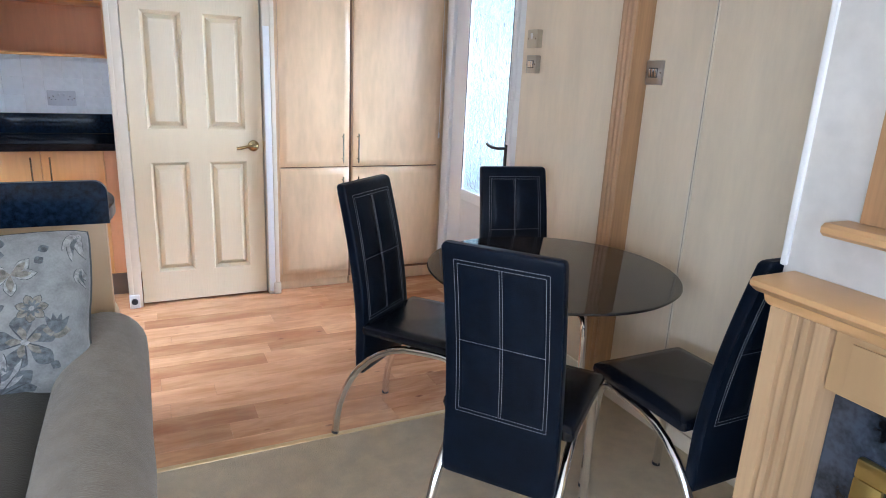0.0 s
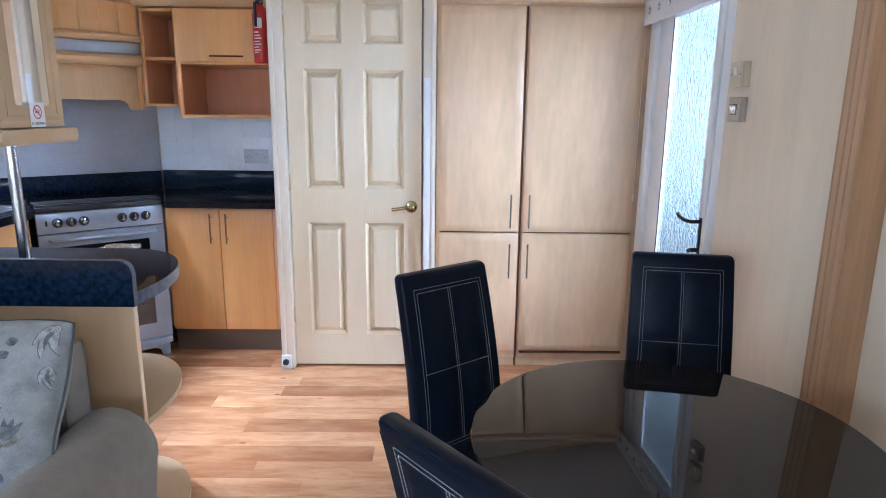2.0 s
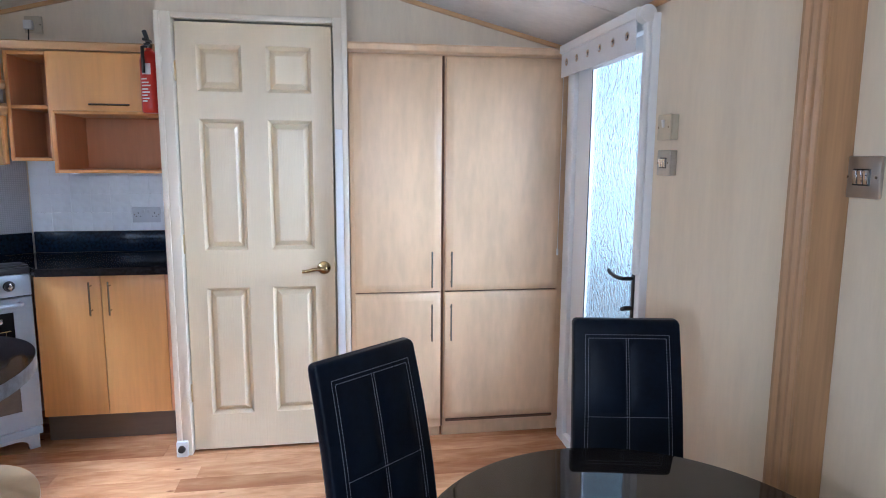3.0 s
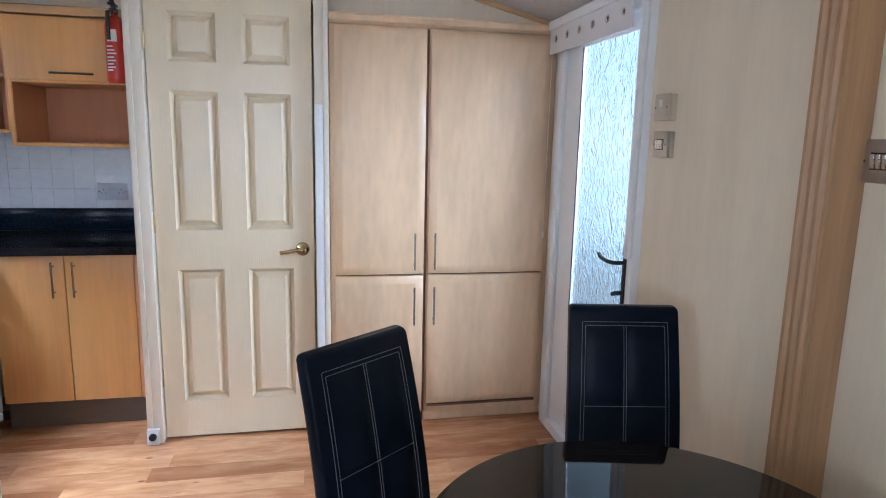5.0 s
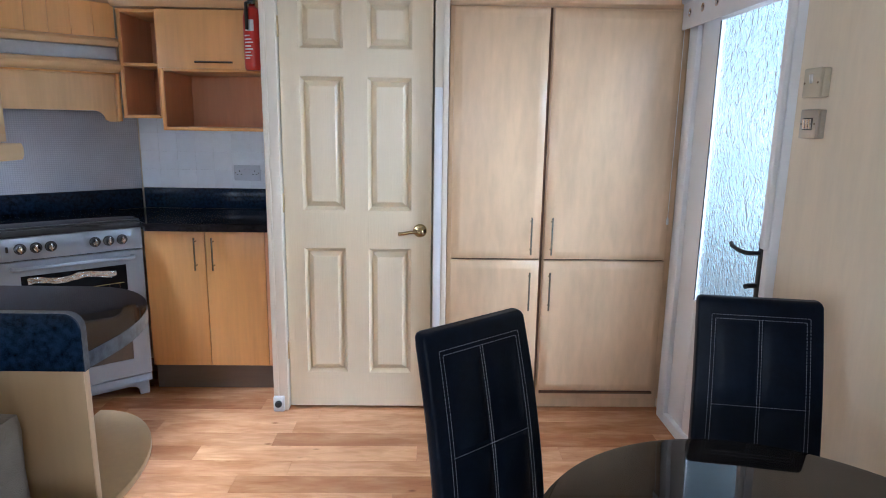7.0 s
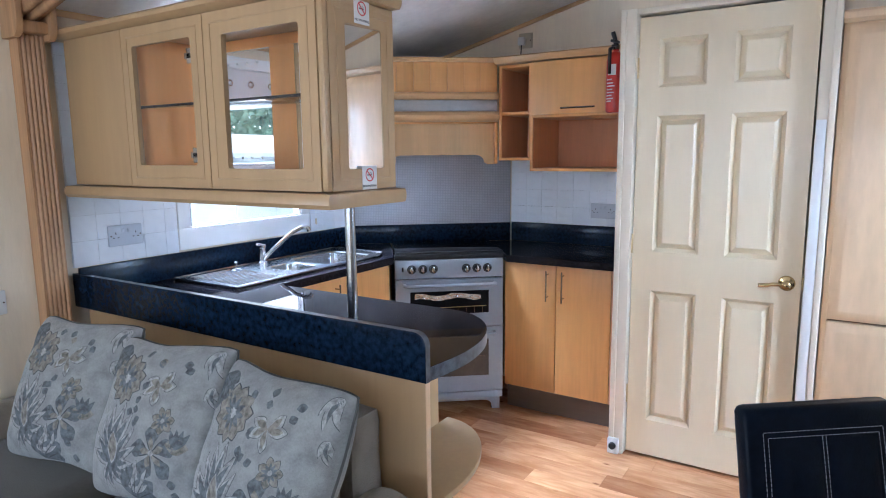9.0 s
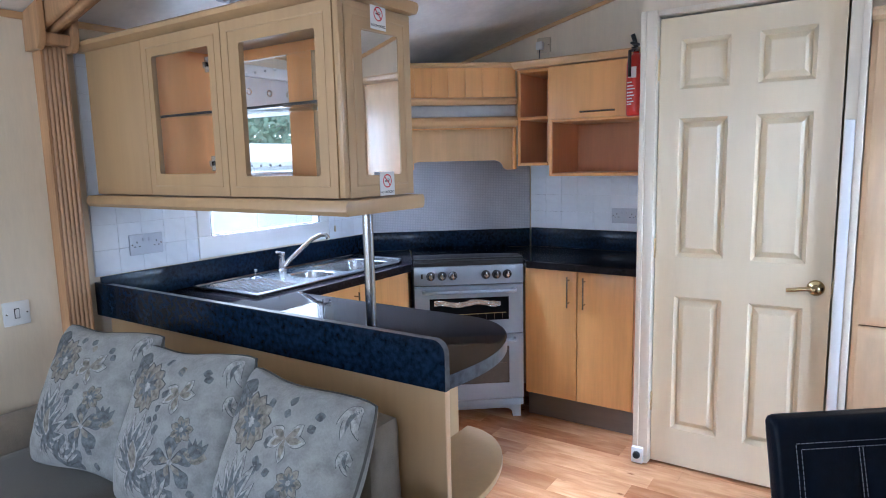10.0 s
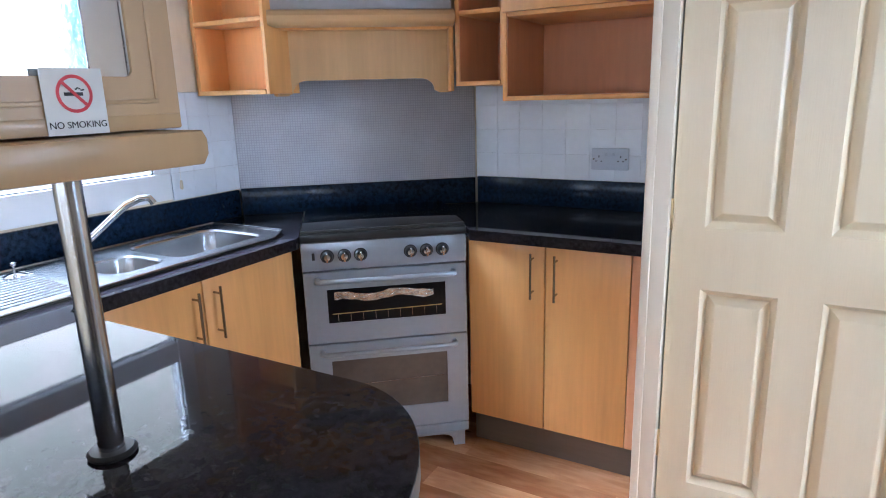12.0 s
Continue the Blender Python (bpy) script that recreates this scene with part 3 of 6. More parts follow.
part("roof_gutter", box(-4.8, -4.72, -1.6, 12.1, 1.41, 1.47, 0.01), M_UPVC, nb)
part("skirt", box(-6.9, -5.0, -1.4, 11.9, -0.62, -0.15, 0.0), M_GREY, nb)
for k in range(23):
    part("cladding_rib", box(-4.9, -4.885, -1.4 + k * 0.6, -1.36 + k * 0.6, -0.15, 1.41, 0.004), M_NEIGH, nb)
M_LEAF = mat("green foliage", (0.24, 0.34, 0.25), 0.6, vary=0.3, scale=3)
rl = random.Random(8)
hb = bmesh.new()
for _ in range(17000):
    y = rl.uniform(9.2, 19)
    top = 2.6 + 0.8 * noise.noise((y * 0.55, 0, 2)) + 0.6 * noise.noise((y * 1.7, 0, 5))
    z = rl.uniform(0.0, 1.0) ** 0.6 * top
    c = Vector((-9.6 + rl.gauss(0, 0.7), y, z))
    a = Vector((rl.gauss(0, 1), rl.gauss(0, 1), rl.gauss(0, 1))).normalized()
    b2 = a.orthogonal().normalized()
    sz = rl.uniform(0.045, 0.12)
    hb.faces.new([hb.verts.new(c + sz * q) for q in (a, 0.5 * b2, -a, -0.5 * b2)])
single("hedge", hb, M_LEAF, "tall loose green hedge behind the pitch", "hedge", kind="stuff", smooth=False)
single("ground", box(-60, 60, -60, 60, -0.70, -0.62, 0), M_GROUND, "pale gravel pitch round the caravan", "ground", kind="structure", smooth=False)


# ---------------------------------------------------------------- inner door
def panel_door():
    th = thing("door_1", (0.45, 3.92, 0.0), "closed cream six-panel door with wood grain emboss", "door", kind="structure")
    x0, x1, z0, z1 = 0.108, 0.791, 0.012, 2.012
    y = 3.905
    cols = [(0.195, 0.391), (0.497, 0.698)]
    rows = [(0.186, 0.808), (0.988, 1.590), (1.712, 1.917)]
    # stiles and rails round the six openings
    rects = [(x0, cols[0][0], y, y + 0.035, z0, z1), (cols[0][1], cols[1][0], y, y + 0.035, z0, z1), (cols[1][1], x1, y, y + 0.035, z0, z1)]
    zs = [z0] + [v for r in rows for v in r] + [z1]
    for c in cols:
        for k in range(0, len(zs), 2):
            rects.append((c[0], c[1], y, y + 0.035, zs[k], zs[k + 1]))
    part("leaf", boxes(rects, 0.0), M_DOOR, th, smooth=False)
    for c in cols:
        for r in rows:
            bm = bmesh.new()
            loops = []
            for ins, dy in ((0.0, 0.0), (0.003, 0.004), (0.015, 0.020), (0.017, 0.021), (0.020, 0.020), (0.040, 0.003), (0.043, 0.002)):
                loops.append([bm.verts.new((xx, y + dy, zz)) for xx, zz in ((c[0] + ins, r[0] + ins), (c[1] - ins, r[0] + ins), (c[1] - ins, r[1] - ins), (c[0] + ins, r[1] - ins))])
            for a, b in zip(loops, loops[1:]):
                for k in range(4):
                    bm.faces.new((a[k], a[(k + 1) % 4], b[(k + 1) % 4], b[k]))
            bm.faces.new(loops[-1])
            part("panel", bm, M_DOOR, th, smooth=False)
    hd = part("door_handle", lathe([(0.030, 0), (0.032, -0.004), (0.028, -0.012), (0.014, -0.016), (0.012, -0.040), (0.017, -0.044), (0.019, -0.056), (0.012, -0.064), (0.004, -0.066)], (0.739, y, 0.897), "y", 28), M_BRASSH, th, "polished brass lever handle")
    part("lever", tube([(0.739, y - 0.052, 0.897), (0.715, y - 0.055, 0.899), (0.69, y - 0.056, 0.897), (0.665, y - 0.054, 0.891), (0.640, y - 0.050, 0.888)], 0.0085, 12), M_BRASSH, hd)
    for z in (0.30, 1.02, 1.80):
        part("hinge", boxes([(0.094, 0.110, y - 0.006, y + 0.004, z - 0.045, z + 0.045)], 0.003), M_BRASS, th, "brass butt hinge")
    part("latch_plate", box(0.792, 0.797, y - 0.002, y + 0.020, 0.875, 0.925, 0.001), M_BRASS, th)


panel_door()
bm = boxes([(0.036, 0.103, 3.868, 3.962, 0.0, 2.046), (0.799, 0.862, 3.868, 3.962, 0.0, 2.046), (0.103, 0.799, 3.876, 3.96, 2.022, 2.046)], 0.005)
join(bm, boxes([(0.036, 0.060, 3.860, 3.872, 0.0, 2.045), (0.838, 0.862, 3.860, 3.872, 0.0, zc(0.85))], 0.004))
single("door_frame_trim", bm, M_TRIM, kind="structure")
bm = box(0.801, 0.836, 3.862, 3.874, 0.02, 1.55, 0.003)
single("door_edge_trim", bm, M_UPVC, kind="structure")
single("door_frame_block_trim", boxes([(0.826, 0.868, 3.850, 3.880, 0.002, 0.075)], 0.006), M_TRIM, kind="structure")
th = thing("door_stop", (0.062, 3.86, 0.0), "white door stop block with a black rubber buffer", "door stop")
part("block", box(0.036, 0.088, 3.842, 3.866, 0.006, 0.082, 0.005), M_WHITEP, th)
part("buffer", lathe([(0.017, 0), (0.017, -0.010), (0.013, -0.016), (0.004, -0.017)], (0.062, 3.842, 0.048), "y", 20), M_BLACKP, th, "black rubber buffer")


# ---------------------------------------------------------------- tall cupboards
def tall_unit(x0, x1, d0, d1, hx, label):
    th = thing("tall_cupboard", ((x0 + x1) / 2, 4.2, 0), label, "cupboard", "tall cupboards by the entrance")
    part("body", boxes([(x0, x1, 3.913, 4.50, 0.055, 1.905)], 0.003), M_BIRCH, th)
    part("plinth", boxes([(x0 + 0.004, x1 - 0.004, 3.925, 3.96, 0.002, 0.055)], 0.002), M_BIRCH, th)
    for z0, z1, h0, h1 in ((0.770, 1.893, 0.797, 0.973), (0.105, 0.762, 0.527, 0.712)):
        d = part("door", raised_front(d0, d1, z0, z1, 3.892), M_BIRCH, th)
        bar_handle(d, hx, 3.880, h0, h1)
    # dark strip painting the shade between upper and lower door
    part("gap_shade_strip", boxes([(d0 + 0.004, d1 - 0.004, 3.9085, 3.9125, 0.763, 0.769)], 0), M_SUB, th, smooth=False)
    return th


tall_unit(0.866, 1.312, 0.886, 1.304, 1.256, "pale birch tall cupboard with an upper and a lower door")
# added dark strip for the shade between the two units
single("cupboard_gap_shade_trim", boxes([(1.309, 1.319, 3.9085, 3.9125, 0.06, 1.90)], 0), M_SUB, kind="structure", smooth=False)
t2 = tall_unit(1.316, 1.936, 1.326, 1.905, 1.352, "wide pale birch tall cupboard with two doors beside the outer door")
part("vent_strip", boxes([(1.335, 1.90, 3.900, 3.912, 0.084, 0.096)], 0.002), M_SUB, t2, "thin dark strip under the doors")
single("cupboard_cornice", prism([(3.868, 1.945), (3.862, 1.935), (3.868, 1.915), (3.885, 1.906), (3.995, 1.906), (3.995, 1.945)], 0.864, 1.938, "x", 0.0), M_BIRCH, "pale birch cornice along the tall cupboards", "cornice")


# ---------------------------------------------------------------- outer door
th = thing("door_2", (XR, 3.43, 0), "closed white plastic outer door with patterned frosted glass", "door", kind="structure")
bm = boxes([(XR - 0.03, XR + 0.05, 3.012, 3.053, 0.0, 1.93), (XR - 0.03, XR + 0.05, 3.765, 3.85, 0.0, 1.93), (XR - 0.03, XR + 0.05, 3.053, 3.765, 1.88, 1.93), (XR - 0.03, XR + 0.05, 3.053, 3.765, 0.0, 0.05)], 0.006)
part("frame", bm, M_UPVC, th)
bm = boxes([(XR - 0.012, XR + 0.008, 3.059, 3.102, 0.055, 1.875), (XR - 0.012, XR + 0.008, 3.588, 3.758, 0.055, 1.875), (XR - 0.012, XR + 0.008, 3.102, 3.588, 1.81, 1.875), (XR - 0.012, XR + 0.008, 3.102, 3.588, 0.055, 0.15), (XR - 0.012, XR + 0.008, 3.102, 3.588, 0.60, 0.665)], 0.006)
leaf = part("leaf", bm, M_UPVC, th)
part("gasket", boxes([(XR - 0.006, XR + 0.03, 3.7585, 3.7645, 0.05, 1.88), (XR - 0.006, XR + 0.03, 3.0535, 3.0585, 0.05, 1.88)], 0), M_BLACKP, th, "black rubber gasket")
b = boxes([(XR - 0.0135, XR - 0.010, 3.583, 3.588, 0.665, 1.81), (XR - 0.0135, XR - 0.010, 3.102, 3.106, 0.665, 1.81)], 0)
part("glazing_seal", b, M_BLACKP, th)
part("lower_panel", box(XR - 0.008, XR + 0.006, 3.098, 3.593, 0.145, 0.605, 0.002), M_UPVC, th)
part("pane", box(XR - 0.007, XR - 0.001, 3.098, 3.593, 0.66, 1.815, 0), M_FROST, th, "patterned frosted glass pane").visible_shadow = False
hd = part("door_handle", boxes([(XR - 0.024, XR - 0.011, 3.068, 3.095, 0.80, 1.04)], 0.005), M_BLACKP, th, "black lever handle")
part("lever", tube([(XR - 0.02, 3.082, 0.975), (XR - 0.06, 3.082, 0.975), (XR - 0.066, 3.10, 0.974), (XR - 0.066, 3.145, 0.973), (XR - 0.066, 3.19, 0.979), (XR - 0.060, 3.215, 0.985)], 0.008, 10), M_BLACKP, hd)
part("thumb_turn", tube([(XR - 0.02, 3.082, 0.86), (XR - 0.05, 3.082, 0.86), (XR - 0.053, 3.097, 0.853)], 0.009, 10), M_BLACKP, hd)
th = thing("door_blind", (XR - 0.045, 3.45, 1.80), "rolled up white blind with eyelets above the outer door", "blind")
part("headrail", boxes([(XR - 0.075, XR - 0.035, 3.05, 3.86, 1.915, 1.955)], 0.008), M_UPVC, th)
part("bracket", lathe([(0.004, 3.012), (0.030, 3.014), (0.032, 3.022), (0.032, 3.05), (0.026, 3.056), (0.004, 3.057)], (XR - 0.045, 0, 1.925), "y", 24), M_WHITEP, th, "white end cap")
fab = part("fabric", boxes([(XR - 0.066, XR - 0.060, 3.07, 3.85, 1.805, 1.93)], 0.002), M_BLIND, th)
for k in range(6):
    part("eyelet", lathe([(0.008, 0.0), (0.016, -0.001), (0.017, -0.003), (0.013, -0.004), (0.009, -0.002), (0.008, 0.0)], (XR - 0.066, 3.13 + k * 0.128, 1.868), "x", 20), M_CHROME, fab, "chrome eyelet ring")
part("track", boxes([(XR - 0.052, XR - 0.031, 3.012, 3.040, 1.0, 1.90)], 0.006), M_UPVC, th)
th = thing("blind_cord", (XR - 0.05, 3.86, 0.9), "thin white blind cord with a small toggle", "cord")
part("cord", tube([(XR - 0.05, 3.858, 1.81), (XR - 0.05, 3.86, 1.4), (XR - 0.052, 3.858, 0.98)], 0.0015, 6), M_WHITEP, th)
part("toggle", lathe([(0.003, 0.0), (0.005, -0.005), (0.006, -0.03), (0.002, -0.035)], (XR - 0.052, 3.858, 0.98), "z", 12), M_WHITEP, th)


# ---------------------------------------------------------------- switches and sockets
def wall_plate(name, m, w, h, plate, label, category, rockers=0, rocker_mat=None, holes=0):
    """A plate in its own xy plane with z out of the wall."""
    th = thing(name, m, label, category)
    bm = rounded_slab(w, h, 0.010, 0.004, 2)
    bmesh.ops.translate(bm, vec=(0, 0, 0.005), verts=bm.verts)
    part("plate", bm, plate, th, place=False)
    for k in range(rockers):
        r = rounded_slab(0.012, 0.030, 0.010, 0.002, 2)
        r.transform(pose((k - (rockers - 1) / 2) * 0.0145, 0, 0.011, 8))
        part("rocker", r, rocker_mat or plate, th, place=False)
    if rockers:
        s = rounded_slab(0.0145 * rockers + 0.003, 0.036, 0.004, 0.001, 1)
        bmesh.ops.translate(s, vec=(0, 0, 0.0095), verts=s.verts)
        part("surround", s, M_BLACKP, th, place=False)
    for k in range(holes):
        cx = (-0.5 + k) * w * 0.58
        b = bmesh.new()
        for dx, dy, ww, hh in ((0, 0.010, 0.004, 0.008), (-0.010, -0.008, 0.007, 0.0035), (0.010, -0.008, 0.007, 0.0035)):
            box(cx + dx - ww / 2, cx + dx + ww / 2, dy - hh / 2, dy + hh / 2, 0.0092, 0.0108, 0, bm=b)
        part("socket_holes", b, M_INK, th, place=False)
        r = rounded_slab(0.012, 0.016, 0.007, 0.002, 2)
        r.transform(pose((-0.5 + k) * 0.026, 0.020, 0.010, 6))
        part("rocker", r, plate, th, place=False)
    for sx in (-1, 1):
        s = lathe([(0.0032, 0.0), (0.003, 0.0014), (0.0008, 0.0016)], (sx * (w / 2 - 0.010), 0, 0.010), "z", 10)
        part("screw", s, M_NICKEL, th, place=False)
    return th


RIGHT = pose(0, 0, 0, 90, 0, -90)
LEFT = pose(0, 0, 0, 90, 0, 90)
BACK = pose(0, 0, 0, 90, 0, 0)
sp = wall_plate("light_switch", Matrix.Translation((XR - 0.018, 2.892, 1.411)) @ RIGHT, 0.086, 0.086, M_PLATE, "nickel plate with three switches beside the outer door", "light switch", 3, M_CHROME)
def surface_box(th, material, depth):
    """A shallow mounting box between a plate and the wall."""
    b = rounded_slab(0.084, 0.084, depth, 0.003, 2)
    bmesh.ops.translate(b, vec=(0, 0, -depth / 2), verts=b.verts)
    part("mounting_box", b, material, th, place=False)


surface_box(sp, M_PLATE, 0.018)
sp = wall_plate("isolator_switch", Matrix.Translation((XR - 0.022, 2.893, 1.530)) @ RIGHT, 0.086, 0.086, M_IVORY, "ivory plastic fused switch above the light switch", "switch", 0)
r = rounded_slab(0.012, 0.026, 0.008, 0.002, 2)
r.transform(pose(0.0, 0.012, 0.012, 8))
part("rocker", r, M_WHITEP, sp, place=False)
surface_box(sp, M_IVORY, 0.022)
wall_plate("light_switch", Matrix.Translation((XR, 2.072, 1.388)) @ RIGHT, 0.096, 0.090, M_PLATE, "wide nickel plate with three switches beside the pilaster", "light switch", 3, M_CHROME)
wall_plate("socket", Matrix.Translation((XL + 0.008, 2.50, 1.119)) @ LEFT, 0.146, 0.086, M_SOCKET, "white double socket on the tiled wall", "socket", holes=2)
wall_plate("socket", Matrix.Translation((-0.237, YB - 0.010, 1.103)) @ BACK, 0.146, 0.086, M_SOCKET, "white double socket on the tiled wall", "socket", holes=2)
wall_plate("light_switch", Matrix.Translation((XL, 2.0, 0.93)) @ LEFT, 0.086, 0.086, M_WHITEP, "white wall switch beside the sofa", "light switch", 1, M_WHITEP)
sp = wall_plate("spur_socket", Matrix.Translation((-0.735, YB, 2.09)) @ BACK, 0.086, 0.086, M_IVORY, "ivory outlet with a white plug above the kitchen units", "socket")
bm = rounded_slab(0.042, 0.046, 0.030, 0.006, 2)
bmesh.ops.translate(bm, vec=(-0.018, -0.004, 0.024), verts=bm.verts)
part("plug", bm, M_WHITEP, sp, place=False)
part("cable", tube([(-0.018, -0.025, 0.025), (-0.018, -0.05, 0.028), (-0.022, -0.085, 0.025), (-0.02, -0.12, 0.02)], 0.0035, 8), M_BLACKP, sp, place=False)


# ---------------------------------------------------------------- kitchen: worktops and units
DIAG = 38.9
U = Vector((math.cos(radians(DIAG)), math.sin(radians(DIAG)), 0))
bar_end = arc(-0.22, 2.45, 0.278, 0.392, -10, 90, 20)
inner = [(-1.50, 2.74), (-1.17, 2.74), (-1.17, 3.58), (-1.20, 3.64), (-1.50, 3.64)]
outer = [(XL, 2.302), (0.040, 2.302), (0.045, 2.31)] + bar_end + [(-1.04, 2.842), (-1.07, 2.87), (-1.07, 3.64), (-1.085, 3.67), (-1.404, 4.062), (XL, 3.904)]


def keyhole(outline, hole, lo, hi):
    """A slab with one hole, from the outline and the hole's own corners."""
    bm = bmesh.new()
    o0 = [bm.verts.new((x, y, lo)) for x, y in outline]
    o1 = [bm.verts.new((x, y, hi)) for x, y in outline]
    i0 = [bm.verts.new((x, y, lo)) for x, y in hole]
    i1 = [bm.verts.new((x, y, hi)) for x, y in hole]
    for a, b in ((o0, o1), (i0, i1)):
        for k in range(len(a)):
            bm.faces.new((a[k], a[(k + 1) % len(a)], b[(k + 1) % len(a)], b[k]))
    for o, i in ((o0, i0), (o1, i1)):
        edges = [bm.edges.get((l[k], l[(k + 1) % len(l)])) for l in (o, i) for k in range(len(l))]
        bmesh.ops.triangle_fill(bm, use_beauty=True, use_dissolve=False, edges=edges)
    return bm


wt = thing("worktop", (-1.3, 3.0, 0.86), "glossy blue-black laminate worktop with a rounded breakfast bar end", "worktop")
part("slab", keyhole(outer, inner, 0.862, 0.900), M_TOP, wt, smooth=False)
part("slab", prism([(0.034, 3.995), (-0.585, 3.995), (-0.612, 4.03), (-0.941, 4.438), (-0.825, 4.535), (-0.825, YB - 0.001), (0.034, YB - 0.001)], 0.862, 0.900, "z", 0.004), M_TOP, wt, smooth=False)

prof = [(x, z) for x, z in ((XL + 0.001, 0.862), (0.046, 0.862), (0.046, 0.957))] + arc(0.011, 0.957, 0.035, 0.035, 0, 90, 6) + [(XL + 0.001, 0.992)]
part("bar_upstand", prism(prof, 2.280, 2.302, "y", 0.003), M_TOPEDGE, wt, "mottled blue-black upstand", smooth=False)


def edge_band(points, lo, hi, axis, out=0.0012):
    """A thin strip glued along an outline."""
    bm = bmesh.new()
    prev = None
    for k, (u, v) in enumerate(points):
        a, b = points[max(0, k - 1)], points[min(len(points) - 1, k + 1)]
        d = Vector((b[0] - a[0], b[1] - a[1])).normalized()
        n = (d.y * out, -d.x * out)
        row = []
        for w, q in ((lo, 0), (lo, 1), (hi, 1), (hi, 0)):
            p, r = u + n[0] * q, v + n[1] * q
            row.append(bm.verts.new((p, r, w) if axis == "z" else (p, w, r)))
        if prev:
            for i in range(3):
                bm.faces.new((prev[i], prev[i + 1], row[i + 1], row[i]))
        prev = row
    return bm


# thin bands carry the edge's reflected light as a paler grey
part("edge_band", edge_band([(0.040, 2.304), (0.045, 2.31)] + bar_end + [(-1.03, 2.842)], 0.863, 0.899, "z"), M_BAND, wt, "edge band, reflected light in its grey")
part("edge_band", edge_band([(0.046, 0.863)] + arc(0.011, 0.957, 0.035, 0.035, 0, 90, 6) + [(-1.5, 0.992)], 2.2815, 2.3005, "y"), M_BAND, wt, "edge band, reflected light in its grey")
part("wall_upstand", boxes([(XL + 0.001, XL + 0.018, 2.303, 3.885, 0.901, 1.010)], 0.003), M_TOPEDGE, wt)
part("wall_upstand", boxes([(-0.815, 0.034, YB - 0.018, YB - 0.001, 0.901, 1.015)], 0.003), M_TOPEDGE, wt)
A0, B0 = Vector((XL, 3.904, 0)), Vector((-0.825, 4.535, 0))
DM = Matrix.Translation(A0) @ Matrix.Rotation(math.atan2(B0.y - A0.y, B0.x - A0.x), 4, "Z")
dl = (B0 - A0).length
b = box(0.006, dl - 0.004, -0.018, -0.002, 0.901, 1.012, 0.003)
b.transform(DM)
part("corner_upstand", b, M_TOPEDGE, wt)
b = box(0.0, dl, -0.002, 0.004, 1.0, 1.46, 0.001)
single("wall_splashback", b, M_SPLASH, "grey embossed laminate splashback behind the cooker", "splashback", kind="structure").matrix_basis = DM
b = prism([(0.0, 0.0), (dl, 0.0), (dl, 0.02), (0, 0.02)], 1.012, 1.95, "z")
b.transform(DM @ Matrix.Translation((0, 0.005, 0)))
single("wall_corner", b, M_WALL, kind="structure", smooth=False)

# bar front panel, end shelves and the base behind them
th = thing("breakfast_bar_base", (-0.8, 2.5, 0), "light wood breakfast bar base with open rounded end shelves", "bar counter")
part("front_panel", box(XL + 0.07, 0.034, 2.296, 2.314, 0.0, 0.860, 0.002), M_CABIN, th)
part("front_edge", box(0.034, 0.037, 2.296, 2.314, 0.002, 0.859, 0.0008), M_BIRCH, th)
part("body", box(-1.08, -0.235, 2.316, 2.775, 0.12, 0.860, 0.003), M_CABIN, th)
part("plinth", box(-1.08, -0.27, 2.33, 2.72, 0.0, 0.118, 0.002), M_GREY, th)
for z in (0.487, 0.07):
    o = [(-0.234, 2.315), (0.030, 2.315)] + arc(-0.22, 2.44, 0.262, 0.39, -10, 90, 18) + [(-0.234, 2.83)]
    part("shelf", prism(o, z, z + 0.020, "z", 0.002), M_CABIN, th)


# sink, tap and waste
def bowl(x0, x1, y0, y1, depth):
    bm = bmesh.new()
    loops = []
    for ins, dz, r in ((0.0, 0.0, 0.05), (0.006, -0.006, 0.05), (0.012, -depth + 0.03, 0.05), (0.03, -depth, 0.05)):
        pts = []
        for cx, cy, a in ((x1 - ins - r, y1 - ins - r, 0), (x0 + ins + r, y1 - ins - r, 90), (x0 + ins + r, y0 + ins + r, 180), (x1 - ins - r, y0 + ins + r, 270)):
            pts += arc(cx, cy, r, r, a, a + 90, 5)
        loops.append([bm.verts.new((x, y, 0.909 + dz)) for x, y in pts])
    n = len(loops[0])
    for a, b in zip(loops, loops[1:]):
        for k in range(n):
            bm.faces.new((a[k], a[(k + 1) % n], b[(k + 1) % n], b[k]))
    bm.faces.new(loops[-1])
    return bm


def bowl_outline(x0, x1, y0, y1, r=0.05):
    pts = []
    for cx, cy, a in ((x1 - r, y1 - r, 0), (x0 + r, y1 - r, 90), (x0 + r, y0 + r, 180), (x1 - r, y0 + r, 270)):
        pts += arc(cx, cy, r, r, a, a + 90, 5)
    return pts


sk = thing("sink", (-1.34, 3.19, 0.90), "stainless steel sink with one and a half bowls and drainer", "sink")
bowls = [(-1.47, -1.19, 3.27, 3.62, 0.15), (-1.40, -1.20, 3.06, 3.24, 0.10)]
# rim plate split between the two bowls
plate = [(-1.545, 2.68), (-1.135, 2.68), (-1.135, 3.255), (-1.545, 3.255)]
part("rim", keyhole(plate, bowl_outline(*bowls[1][:4]), 0.9015, 0.909), M_STEEL, sk, smooth=False)
plate = [(-1.545, 3.2552), (-1.135, 3.2552), (-1.135, 3.60), (-1.19, 3.70), (-1.545, 3.70)]
part("rim", keyhole(plate, bowl_outline(*bowls[0][:4]), 0.9015, 0.909), M_STEEL, sk, smooth=False)
